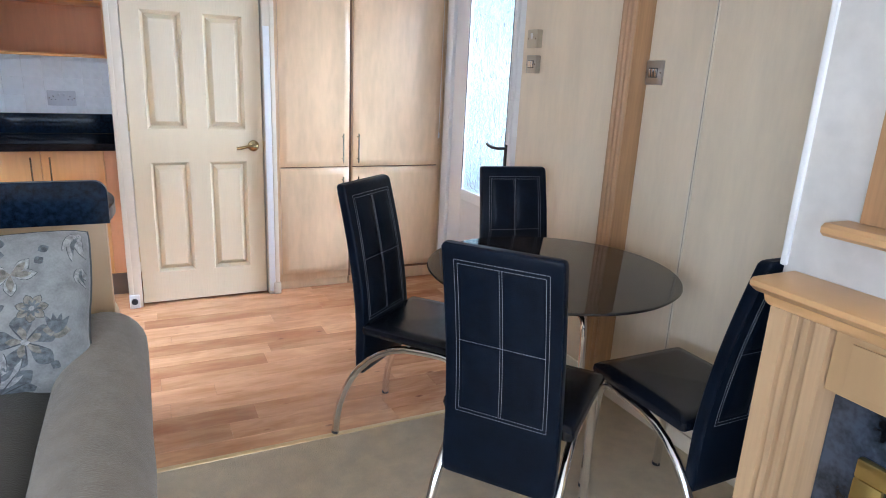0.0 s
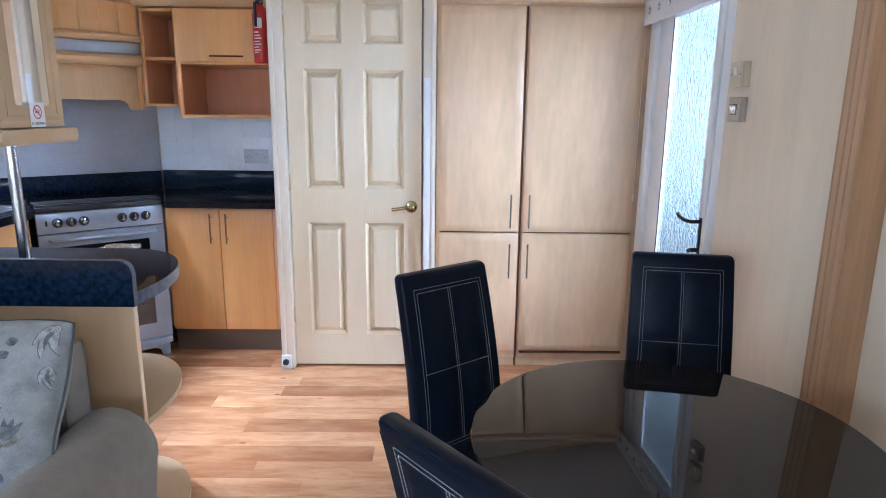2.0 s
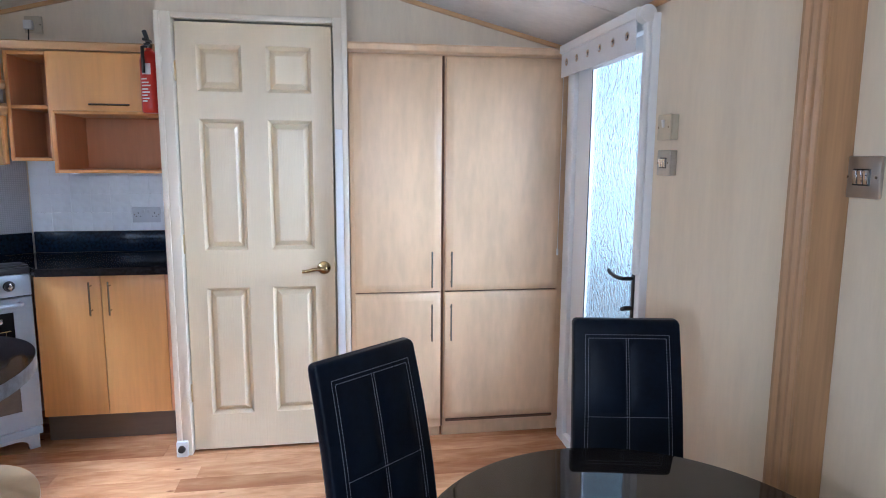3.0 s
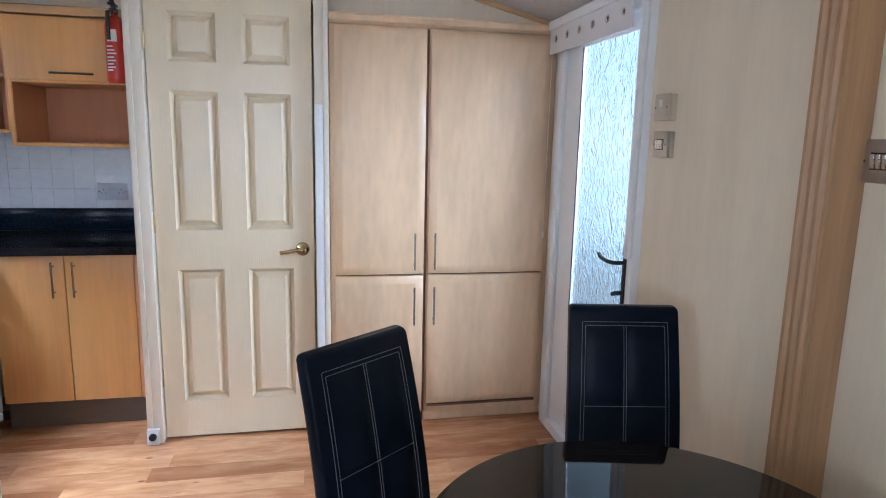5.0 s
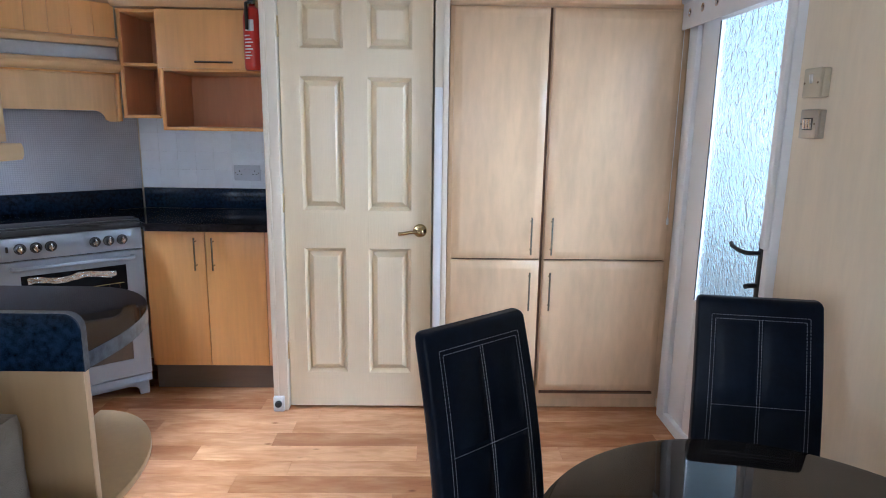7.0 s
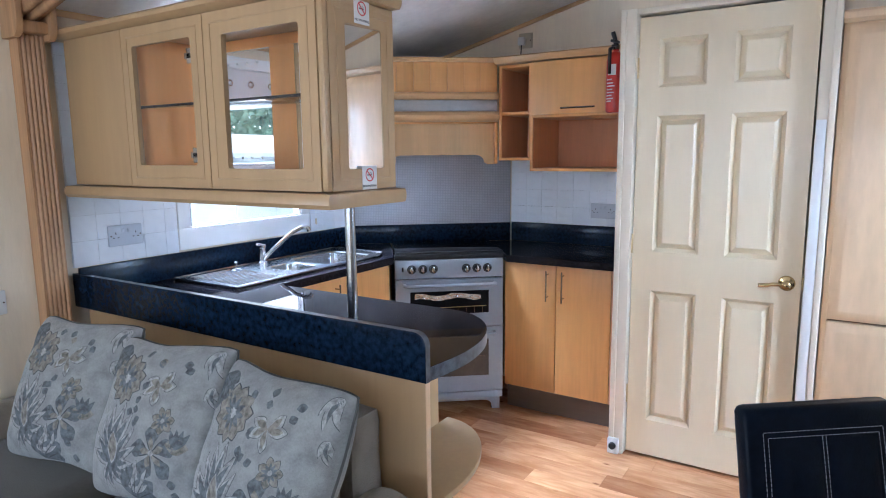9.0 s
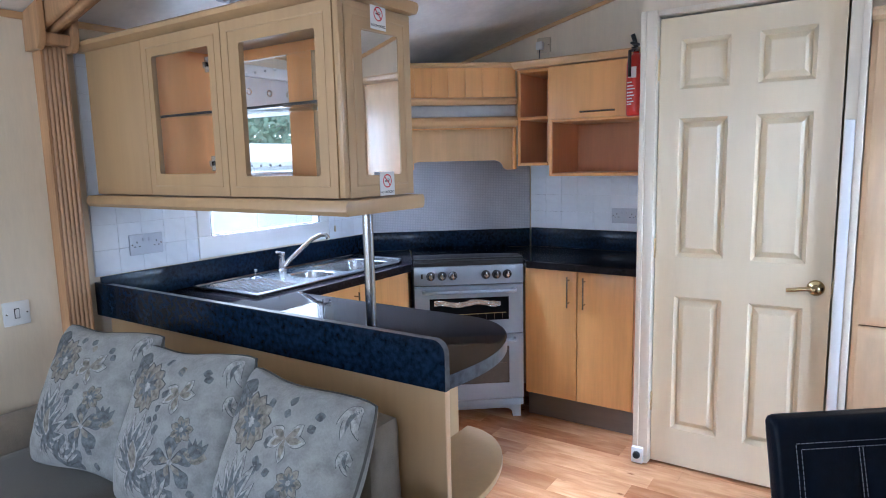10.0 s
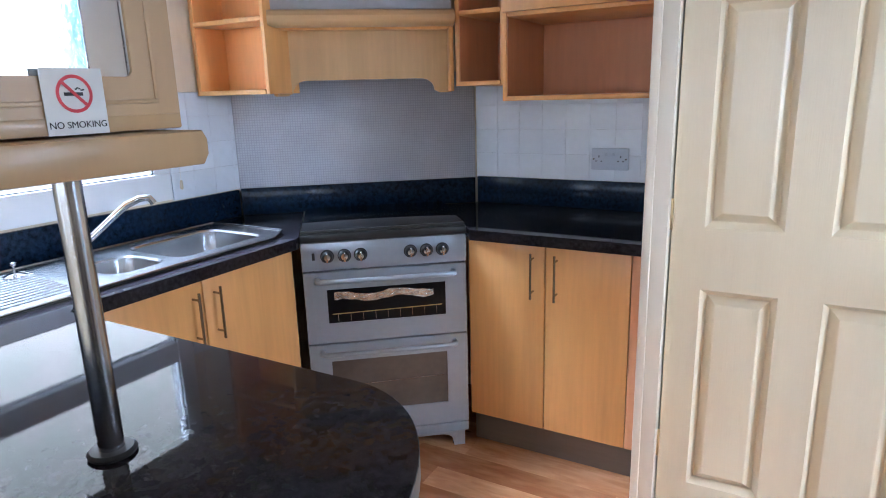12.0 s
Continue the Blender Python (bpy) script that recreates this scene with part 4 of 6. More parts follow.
lip = [(-1.547, 2.678), (-1.133, 2.678), (-1.133, 3.602), (-1.188, 3.702), (-1.547, 3.702)]
part("raised_edge", tube([(x, y, 0.909) for x, y in lip], 0.005, 8, closed=True), M_STEEL, sk)
for b in bowls:
    bo = part("bowl", bowl(*b), M_STEEL, sk)
    part("drain", lathe([(0.03, 0.0), (0.032, 0.003), (0.022, 0.002), (0.004, 0.001)], ((b[0] + b[1]) / 2, (b[2] + b[3]) / 2, 0.909 - b[4] + 0.001), "z", 20), M_CHROME, bo)
for k in range(13):
    x = -1.49 + k * 0.0255
    part("drainer_rib", tube([(x, 2.72, 0.9105), (x, 2.98 - 0.003 * k, 0.9095)], 0.0028, 8), M_STEEL, sk)
th = thing("tap", (-1.50, 3.14, 0.909), "chrome mixer tap with a swivel spout behind the sink", "tap")
part("body", lathe([(0.026, 0.909), (0.026, 0.915), (0.019, 0.92), (0.018, 0.985), (0.022, 0.99), (0.022, 1.0), (0.010, 1.004)], (-1.50, 3.14, 0), "z", 24), M_CHROME, th)
part("spout", tube([(-1.49, 3.145, 0.93), (-1.47, 3.17, 0.965), (-1.43, 3.22, 1.02), (-1.40, 3.26, 1.06), (-1.375, 3.29, 1.078), (-1.355, 3.31, 1.078), (-1.347, 3.318, 1.060)], 0.011, 14), M_CHROME, th)
part("lever", tube([(-1.50, 3.14, 1.0), (-1.495, 3.12, 1.006), (-1.485, 3.10, 1.010)], 0.006, 10), M_CHROME, th)
th = thing("sink_plug", (-1.47, 2.93, 0.909), "small chrome strainer plug lying on the drainer", "sink plug")
part("cap", lathe([(0.030, 0.911), (0.030, 0.917), (0.016, 0.922), (0.006, 0.924)], (-1.44, 2.93, 0), "z", 20), M_CHROME, th)
part("knob", lathe([(0.003, 0.923), (0.003, 0.942), (0.008, 0.945), (0.008, 0.952), (0.002, 0.955)], (-1.44, 2.93, 0), "z", 14), M_CHROME, th)


# base units
def base_unit_right():
    th = thing("base_unit", (-0.30, 4.3, 0), "honey maple base unit with two doors and grey plinth", "kitchen cabinet", "kitchen base units")
    part("body", boxes([(-0.622, 0.034, 4.072, 4.50, 0.150, 0.860)], 0.002), M_MAPLE, th)
    part("plinth", boxes([(-0.64, 0.034, 4.135, 4.15, 0.001, 0.149)], 0.001), M_GREY, th)
    part("filler", box(-0.028, 0.034, 4.052, 4.071, 0.158, 0.858, 0.002), M_INNER, th)
    for x0, x1, hx in ((-0.618, -0.325, -0.366), (-0.321, -0.031, -0.280)):
        d = part("door", box(x0, x1, 4.052, 4.070, 0.158, 0.857, 0.003), M_MAPLE, th)
        bar_handle(d, hx, 4.052, 0.664, 0.828)


def base_unit_left():
    th = thing("base_unit", (-1.35, 3.25, 0), "honey maple base unit with two doors under the sink", "kitchen cabinet", "kitchen base units")
    part("body", boxes([(-1.58, -1.118, 2.80, 3.64, 0.150, 0.72), (-1.14, -1.118, 2.80, 3.64, 0.72, 0.860)], 0.002), M_MAPLE, th)
    part("plinth", boxes([(-1.20, -1.185, 2.80, 3.60, 0.001, 0.149)], 0.001), M_GREY, th)
    for y0, y1, hy in ((2.86, 3.258, 3.222), (3.262, 3.645, 3.300)):
        d = part("door", box(-1.117, -1.099, y0, y1, 0.158, 0.857, 0.003), M_MAPLE, th)
        bar_handle(d, -1.099, hy, 0.664, 0.828, (1, 0))


base_unit_right()
base_unit_left()


# ---------------------------------------------------------------- cooker
def cooker():
    w = 0.590
    mid = Vector((-0.852, 3.856, 0))
    m = Matrix.Translation(mid) @ Matrix.Rotation(radians(DIAG), 4, "Z")
    th = thing("cooker", m, "silver gas cooker with black glass lid and two oven doors", "cooker")
    h = w / 2

    def p(name, bm, material, parent=th, label="", smooth=True):
        return part(name, bm, material, parent, label, smooth, place=False)
    p("body", boxes([(-h, h, 0.022, 0.50, 0.10, 0.858)], 0.002), M_BLACKP)
    p("control_panel", boxes([(-h, h, 0.0, 0.03, 0.772, 0.874)], 0.004), M_SILVER)
    p("hob_front", boxes([(-h, h, -0.002, 0.03, 0.876, 0.905)], 0.004), M_BLACKP)
    p("hob", boxes([(-h + 0.002, h - 0.002, 0.026, 0.50, 0.862, 0.905)], 0.004), M_BLACK)
    p("glass_lid", boxes([(-h + 0.004, h - 0.004, 0.020, 0.49, 0.909, 0.915)], 0.002), M_BLACK, label="closed black glass hob lid")
    p("lid_trim", boxes([(-h + 0.004, h - 0.004, 0.004, 0.020, 0.906, 0.916)], 0.002), M_BLACKP)
    # knobs: three and three
    for x in (-0.205, -0.145, -0.088, 0.090, 0.148, 0.206):
        k = p("knob", lathe([(0.024, 0.001), (0.024, -0.004), (0.0205, -0.006), (0.0185, -0.020), (0.016, -0.023), (0.003, -0.0235)], (x, 0, 0.824), "y", 24), M_BLACKP)
        p("knob_cap", lathe([(0.0115, -0.0236), (0.0115, -0.0256), (0.003, -0.0262)], (x, 0, 0.824), "y", 24), M_CHROME, k)
        p("knob_grip", box(x - 0.0035, x + 0.0035, -0.034, -0.0255, 0.808, 0.842, 0.002), M_CHROME, k)
    p("ignition_button", box(-0.258, -0.248, -0.004, 0.002, 0.812, 0.838, 0.002), M_BLACKP)

    def oven_door(z0, z1, gz0, gz1, glass, label):
        inset_z = ((z0, gz0), (gz1, z1))
        rects = [(-h + 0.002, h - 0.002, 0.0, 0.026, a, b) for a, b in inset_z] + [(-h + 0.002, -0.215, 0.0, 0.026, gz0, gz1), (0.215, h - 0.002, 0.0, 0.026, gz0, gz1)]
        d = p("oven_door", boxes(rects, 0.0), M_SILVER, label=label, smooth=False)
        p("glass", box(-0.216, 0.216, 0.005, 0.012, gz0 - 0.001, gz1 + 0.001, 0), glass, d)
        hz = z1 - 0.028
        b = tube([(-0.245, 0.0, hz), (-0.245, -0.026, hz), (-0.235, -0.036, hz), (0, -0.040, hz), (0.235, -0.036, hz), (0.245, -0.026, hz), (0.245, 0.0, hz)], 0.0095, 12)
        p("door_handle", b, M_SILVER, d)
        return d
    d = oven_door(0.498, 0.766, 0.572, 0.700, M_BLACK, "grill door with a dark glass window")
    foil = bmesh.new()
    bmesh.ops.create_grid(foil, x_segments=26, y_segments=5, size=0.5)
    for v in foil.verts:
        x, y = v.co.x, v.co.y
        v.co = Vector((x * 0.36 - 0.01, 0.0035 + 0.0013 * noise.noise((x * 30, y * 9, 1)), 0.668 + y * (0.028 + 0.014 * noise.noise((x * 9, 0, 3))) + 0.007 * math.sin(x * 11)))
    p("foil_sheet", foil, M_FOIL, d, "crumpled kitchen foil behind the glass", smooth=False)
    p("rack_rail", tube([(-0.20, 0.0038, 0.606), (0.20, 0.0038, 0.612)], 0.0018, 8), M_GOLD, d)
    for k in range(9):
        p("rack_bar", tube([(-0.18 + k * 0.045, 0.0036, 0.578), (-0.18 + k * 0.045, 0.0036, 0.61)], 0.0010, 6), M_STEEL, d)
    d = oven_door(0.128, 0.492, 0.215, 0.425, M_OVEN, "main oven door with a brown tinted window")
    p("rack_rail", tube([(-0.19, 0.0038, 0.322), (0.20, 0.0038, 0.330)], 0.0015, 8), M_STEEL, d)
    p("kick_panel", box(-h + 0.002, h - 0.002, 0.002, 0.022, 0.084, 0.122, 0.004), M_SILVER)
    o = [(-h + 0.012, 0.005), (-h + 0.012, 0.082), (h - 0.012, 0.082), (h - 0.012, 0.005), (h - 0.055, 0.005)] + arc(h - 0.11, 0.030, 0.05, 0.028, 0, 90, 6) + arc(-h + 0.11, 0.030, 0.05, 0.028, 90, 180, 6) + [(-h + 0.055, 0.005)]
    p("foot_panel", prism(o, 0.034, 0.040, "y"), M_HOODMET, label="grey recessed foot panel", smooth=False)
    for sx in (-1, 1):
        p("foot", lathe([(0.013, 0.0), (0.013, 0.010), (0.006, 0.012), (0.006, 0.10)], (sx * 0.25, 0.06, 0), "z", 14), M_NICKEL)
    p("gas_fitting", boxes([(-0.20, -0.12, 0.07, 0.10, 0.02, 0.05)], 0.006), M_CHROME)


cooker()


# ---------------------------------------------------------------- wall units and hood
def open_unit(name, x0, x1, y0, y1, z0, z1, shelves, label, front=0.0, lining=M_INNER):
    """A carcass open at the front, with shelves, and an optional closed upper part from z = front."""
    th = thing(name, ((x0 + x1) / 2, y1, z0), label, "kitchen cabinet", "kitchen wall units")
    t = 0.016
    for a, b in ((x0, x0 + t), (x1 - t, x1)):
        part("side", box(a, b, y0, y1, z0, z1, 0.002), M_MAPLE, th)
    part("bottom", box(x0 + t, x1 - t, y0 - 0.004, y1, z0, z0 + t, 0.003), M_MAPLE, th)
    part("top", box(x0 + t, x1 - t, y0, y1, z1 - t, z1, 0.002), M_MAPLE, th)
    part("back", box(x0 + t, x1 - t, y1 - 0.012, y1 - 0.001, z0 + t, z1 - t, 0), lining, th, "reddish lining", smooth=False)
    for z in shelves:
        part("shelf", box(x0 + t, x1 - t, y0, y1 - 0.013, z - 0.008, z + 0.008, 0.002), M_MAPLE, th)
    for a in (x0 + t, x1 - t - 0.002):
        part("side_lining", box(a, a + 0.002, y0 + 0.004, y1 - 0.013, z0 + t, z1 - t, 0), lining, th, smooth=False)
    return th


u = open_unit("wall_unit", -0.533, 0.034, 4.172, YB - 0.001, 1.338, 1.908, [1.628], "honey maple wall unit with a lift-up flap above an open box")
d = part("flap_door", box(-0.529, 0.032, 4.152, 4.170, 1.634, 1.902, 0.003), M_MAPLE, u)
b = tube([(-0.345, 4.128, 1.662), (-0.165, 4.128, 1.662)], 0.005, 10)
for x in (-0.32, -0.19):
    join(b, tube([(x, 4.152, 1.662), (x, 4.128, 1.662)], 0.004, 8))
part("handle", b, M_NICKEL, d, "brushed nickel bar handle")
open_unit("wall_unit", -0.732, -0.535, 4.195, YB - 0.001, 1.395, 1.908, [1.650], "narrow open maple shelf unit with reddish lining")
# brightened lining: the light in this corner box is put into the colour
open_unit("wall_unit", -1.59, -1.225, 3.74, 3.895, 1.385, 1.908, [1.637], "small open maple corner shelf unit beside the hood", lining=M_LINING_LIT)


def hood():
    a = Vector((-1.237, 3.772, 0))
    m = Matrix.Translation(a) @ Matrix.Rotation(radians(39.3), 4, "Z")
    w = 0.652
    th = thing("cooker_hood", m @ Matrix.Translation((w / 2, 0, 1.38)), "maple cooker hood housing with grey vent strip and arched valance", "cooker hood")
    inv = Matrix.Translation((-w / 2, 0, -1.38))

    def p(name, bm, material, label="", parent=th, smooth=True):
        bm.transform(inv)
        return part(name, bm, material, parent, label, smooth, place=False)
    p("housing", box(0.004, w - 0.004, 0.022, 0.26, 1.60, 1.925, 0.002), M_MAPLE)
    n = 7
    for k in range(n):
        x0, x1 = 0.004 + (w - 0.008) * k / n, 0.004 + (w - 0.008) * (k + 1) / n
        p("fascia_board", box(x0 + 0.0005, x1 - 0.0005, 0.0, 0.020, 1.768, 1.925, 0.0007), M_MAPLE)
    lip = [(-0.030, 1.758), (-0.034, 1.750), (-0.030, 1.738), (-0.020, 1.728), (0.02, 1.728), (0.02, 1.768), (-0.012, 1.768)]
    p("upper_ledge", prism(lip, 0.0, w, "x"), M_MAPLEH)
    p("vent_strip", box(0.006, w - 0.006, -0.004, 0.02, 1.666, 1.726, 0.002), M_HOODMET, "grey perforated vent strip")
    lip = [(-0.034, 1.652), (-0.040, 1.642), (-0.036, 1.628), (-0.024, 1.616), (0.0, 1.608), (0.02, 1.608), (0.02, 1.664), (-0.016, 1.664)]
    p("lower_ledge", prism(lip, 0.0, w, "x"), M_MAPLEH)
    yv = 0.055
    o = [(0.0, 1.606), (0.0, 1.375), (0.045, 1.375), (0.065, 1.385)] + arc(0.115, 1.385, 0.05, 0.043, 180, 90, 6)[1:] + arc(w - 0.115, 1.385, 0.05, 0.043, 90, 0, 6)[:-1] + [(w - 0.065, 1.385), (w - 0.045, 1.375), (w, 1.375), (w, 1.606)]
    p("valance", prism(o, yv, yv + 0.016, "y", 0.0015), M_HOODWOOD, "arched wooden valance")
    for x in (0.0, w - 0.014):
        p("cheek", box(x, x + 0.014, 0.005, yv - 0.001, 1.378, 1.606, 0.002), M_MAPLE)
    cor = [(-0.018, 1.950), (-0.024, 1.944), (-0.020, 1.932), (-0.004, 1.926), (0.24, 1.926), (0.24, 1.950)]
    p("cornice", prism(cor, -0.01, w + 0.01, "x"), M_MAPLEH)


hood()
cor = [(0, 1.948), (-0.006, 1.942), (-0.002, 1.930), (0.014, 1.912), (0.36, 1.912), (0.36, 1.948)]
single("cornice", prism([(4.136 + a, z) for a, z in cor], -0.735, 0.034, "x"), M_MAPLEH, "honey maple cornice along the wall units", "cornice")


# fire extinguisher on the partition's side
th = thing("fire_extinguisher", (-0.022, 4.085, 1.62), "small red fire extinguisher hung beside the door frame", "fire extinguisher")
ex, ey = -0.048, 4.075
part("cylinder", lathe([(0.036, 1.622), (0.042, 1.630), (0.043, 1.65), (0.043, 1.86), (0.038, 1.885), (0.024, 1.902), (0.014, 1.908), (0.014, 1.915)], (ex, ey, 0), "z", 28), M_RED, th)
part("valve", lathe([(0.012, 1.915), (0.016, 1.918), (0.016, 1.935), (0.009, 1.94)], (ex, ey, 0), "z", 18), M_NICKEL, th)
part("lever", boxes([(ex - 0.012, ex + 0.012, ey - 0.055, ey + 0.02, 1.945, 1.956), (ex - 0.010, ex + 0.010, ey - 0.045, ey + 0.01, 1.926, 1.934)], 0.003), M_BLACKP, th, "black squeeze lever")
part("lever_grip", tube([(ex, ey, 1.93), (ex - 0.006, ey - 0.01, 1.97), (ex - 0.014, ey - 0.012, 1.995)], 0.010, 10), M_BLACKP, th)
part("hose", tube([(ex - 0.012, ey - 0.012, 1.925), (ex - 0.016, ey - 0.044, 1.915), (ex - 0.014, ey - 0.052, 1.88), (ex - 0.014, ey - 0.052, 1.80)], 0.008, 10), M_BLACKP, th, "short black hose and nozzle")


def wrap(z0, z1, a0, a1, r, n=8):
    b = bmesh.new()
    pr = None
    for k in range(n + 1):
        a = radians(a0 + (a1 - a0) * k / n)
        c = (b.verts.new((ex + r * math.cos(a), ey + r * math.sin(a), z0)), b.verts.new((ex + r * math.cos(a), ey + r * math.sin(a), z1)))
        if pr:
            b.faces.new((pr[0], c[0], c[1], pr[1]))
        pr = c
    return b


part("label", wrap(1.795, 1.845, 235, 290, 0.0436), M_LABEL, th, "white printed label")
for k, z in enumerate((1.672, 1.684, 1.698, 1.712, 1.726, 1.742, 1.756, 1.772)):
    part("label_line", wrap(z, z + 0.006, 225, 262 + (k * 13) % 22, 0.0436), M_LABEL, th)
part("bracket", boxes([(ex + 0.040, 0.0395, ey - 0.03, ey + 0.03, 1.66, 1.90)], 0.002), M_BLACKP, th)


# ---------------------------------------------------------------- glazed cabinet over the bar
def glazed_cabinet():
    x0, x1, y0, y1, z0, z1 = -1.525, -0.268, 2.292, 2.598, 1.336, 1.856
    th = thing("glazed_wall_cabinet", ((x0 + x1) / 2, 2.45, 1.29), "light beech glazed cabinet hung over the breakfast bar", "display cabinet")
    part("top", box(x0, x1, y0 + 0.02, y1, z1 - 0.018, z1, 0.002), M_CABIN, th)
    part("bottom", box(x0, x1, y0 + 0.02, y1, z0, z0 + 0.018, 0.002), M_CABIN, th)
    part("end", box(x0, x0 + 0.016, y0 + 0.02, y1, z0 + 0.018, z1 - 0.018, 0), M_CABIN, th)
    part("divider", box(-1.168, -1.152, y0 + 0.021, y1 - 0.02, z0 + 0.018, z1 - 0.018, 0), M_LINING_LIT, th)
    part("blank_panel", box(x0, -1.170, y0, y0 + 0.019, z0 + 0.001, z1 - 0.001, 0.003), M_CABIN, th)

    def framed(parent, name, axis, a0, a1, s0, s1, g0, g1, h0, h1, za, zb, pane=M_GLASS, lab=""):
        def bx(sa, sb, zA, zB, p0=a0, p1=a1, bev=0.0025):
            return box(sa, sb, p0, p1, zA, zB, bev) if axis == "y" else box(p0, p1, sa, sb, zA, zB, bev)
        bm = keyhole([(s0, za), (s1, za), (s1, zb), (s0, zb)], bowl_outline(g0, g1, h0, h1, 0.009), a0, a1)
        for v in bm.verts:
            u, w, t = v.co
            v.co = (u, t, w) if axis == "y" else (t, u, w)
        d = part(name, bm, M_CABIN, parent, lab, smooth=False)
        # routed bead round the frame
        e = 0.028
        b2 = bmesh.new()
        q0 = a0 - 0.002 if axis == "y" else a1 - 0.0005
        q1 = q0 + 0.0025
        for r in ((s0 + e, s1 - e, za + e, za + e + 0.005), (s0 + e, s1 - e, zb - e - 0.005, zb - e), (s0 + e, s0 + e + 0.005, za + e + 0.005, zb - e - 0.005), (s1 - e - 0.005, s1 - e, za + e + 0.005, zb - e - 0.005)):
            join(b2, bx(r[0], r[1], r[2], r[3], q0, q1, 0.0009))
        part("bead", b2, M_CABIN, d)
        c = (a0 + a1) / 2
        g = part("glass", bx(g0 - 0.004, g1 + 0.004, h0 - 0.004, h1 + 0.004, c - 0.0015, c + 0.0015, 0), pane, d, "" if pane is M_GLASS else "mirror panel")
        g.visible_shadow = pane is not M_GLASS
        if pane is M_MIRROR:
            pivot = Matrix.Translation((a1 - 0.008, (g0 + g1) / 2, 0)) @ Matrix.Rotation(radians(-3), 4, "Z") @ Matrix.Translation((-c, -(g0 + g1) / 2, 0))
            base = base_of(d)
            g.matrix_basis = base.inverted() @ pivot @ base
        return d
    d1 = framed(th, "door", "y", y0, y0 + 0.019, -1.166, -0.748, -1.110, -0.808, 1.408, 1.795, z0 + 0.001, z1 - 0.001)
    d2 = framed(th, "door", "y", y0, y0 + 0.019, -0.744, -0.292, -0.665, -0.355, 1.398, 1.788, z0 + 0.001, z1 - 0.001)
    for z in (1.44, 1.745):
        part("hinge", boxes([(-0.866, -0.808, y0 + 0.020, y0 + 0.034, z - 0.010, z + 0.010), (-0.856, -0.828, y0 + 0.020, y0 + 0.048, z - 0.024, z + 0.024)], 0.003), M_CHROME, d1, "chrome concealed hinge")
    part("corner_post", box(-0.290, x1, y0, y0 + 0.022, z0 + 0.001, z1 - 0.001, 0.006), M_CABIN, th)
    framed(th, "end_frame", "x", x1 - 0.020, x1 - 0.001, y0 + 0.023, y1, 2.381, 2.541, 1.396, 1.790, z0 + 0.002, z1 - 0.002, M_MIRROR)
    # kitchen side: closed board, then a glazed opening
    # light inside the cabinet is painted in through the brighter lining
    part("back_board", box(x0 + 0.02, -1.102, y1 - 0.018, y1 - 0.002, z0 + 0.018, z1 - 0.018, 0), M_LINING_LIT, th, "lining in its brightened tone", smooth=False)
    framed(th, "back_frame", "y", y1 - 0.019, y1 - 0.002, -1.10, -0.712, -1.07, -0.772, 1.375, 1.80, z0 + 0.018, z1 - 0.018)
    framed(th, "back_frame", "y", y1 - 0.019, y1 - 0.002, -0.711, -0.292, -0.655, -0.315, 1.375, 1.80, z0 + 0.018, z1 - 0.018)
    part("back_stile_lining", boxes([(-0.770, -0.657, y1 - 0.023, y1 - 0.021, z0 + 0.02, 1.799), (-1.10, -0.294, y1 - 0.023, y1 - 0.021, 1.80, z1 - 0.02), (-1.10, -0.294, y1 - 0.023, y1 - 0.021, z0 + 0.019, 1.374)], 0), M_LINING_LIT, th, smooth=False)
    sh = part("glass_shelf", box(-1.148, -0.292, y0 + 0.03, y1 - 0.03, 1.598, 1.604, 0.001), M_GLASS, th, "clear glass shelf")
    sh.visible_shadow = False
    part("shelf_edge", box(-1.148, -0.292, y0 + 0.026, y0 + 0.0295, 1.597, 1.605, 0.0005), M_BLACKP, th)
    pins = bmesh.new()
    for k in range(7):
        for yy in (2.36, 2.54):
            box(-0.2905, -0.2885, yy - 0.003, yy + 0.003, 1.40 + k * 0.055, 1.406 + k * 0.055, 0, bm=pins)
    part("shelf_pin_holes", pins, M_LABEL, th)
    spots = bmesh.new()
    for k in range(6):
        lathe_b = box(-1.09 + k * 0.05, -1.078 + k * 0.05, y1 - 0.0215, y1 - 0.0185, 1.752, 1.760, 0.001)
        join(spots, lathe_b)
        join(spots, box(-1.09 + k * 0.05, -1.078 + k * 0.05, y1 - 0.0215, y1 - 0.0185, 1.425, 1.433, 0.001))
    part("fixing_caps", spots, M_LABEL, th, "pale fixing caps")
    cor = [(2.272, 1.892), (2.264, 1.884), (2.266, 1.872), (2.286, 1.858), (2.600, 1.858), (2.611, 1.872), (2.613, 1.884), (2.607, 1.892)]
    part("cornice", prism(cor, x0 - 0.02, -0.243, "x", 0.0), M_CABIN, th)
    cor = [(2.262, 1.333), (2.254, 1.322), (2.254, 1.304), (2.264, 1.292), (2.597, 1.292), (2.605, 1.304), (2.605, 1.322), (2.599, 1.333)]
    part("light_pelmet", prism(cor, x0 - 0.02, -0.232, "x", 0.004), M_CABIN, th)


glazed_cabinet()


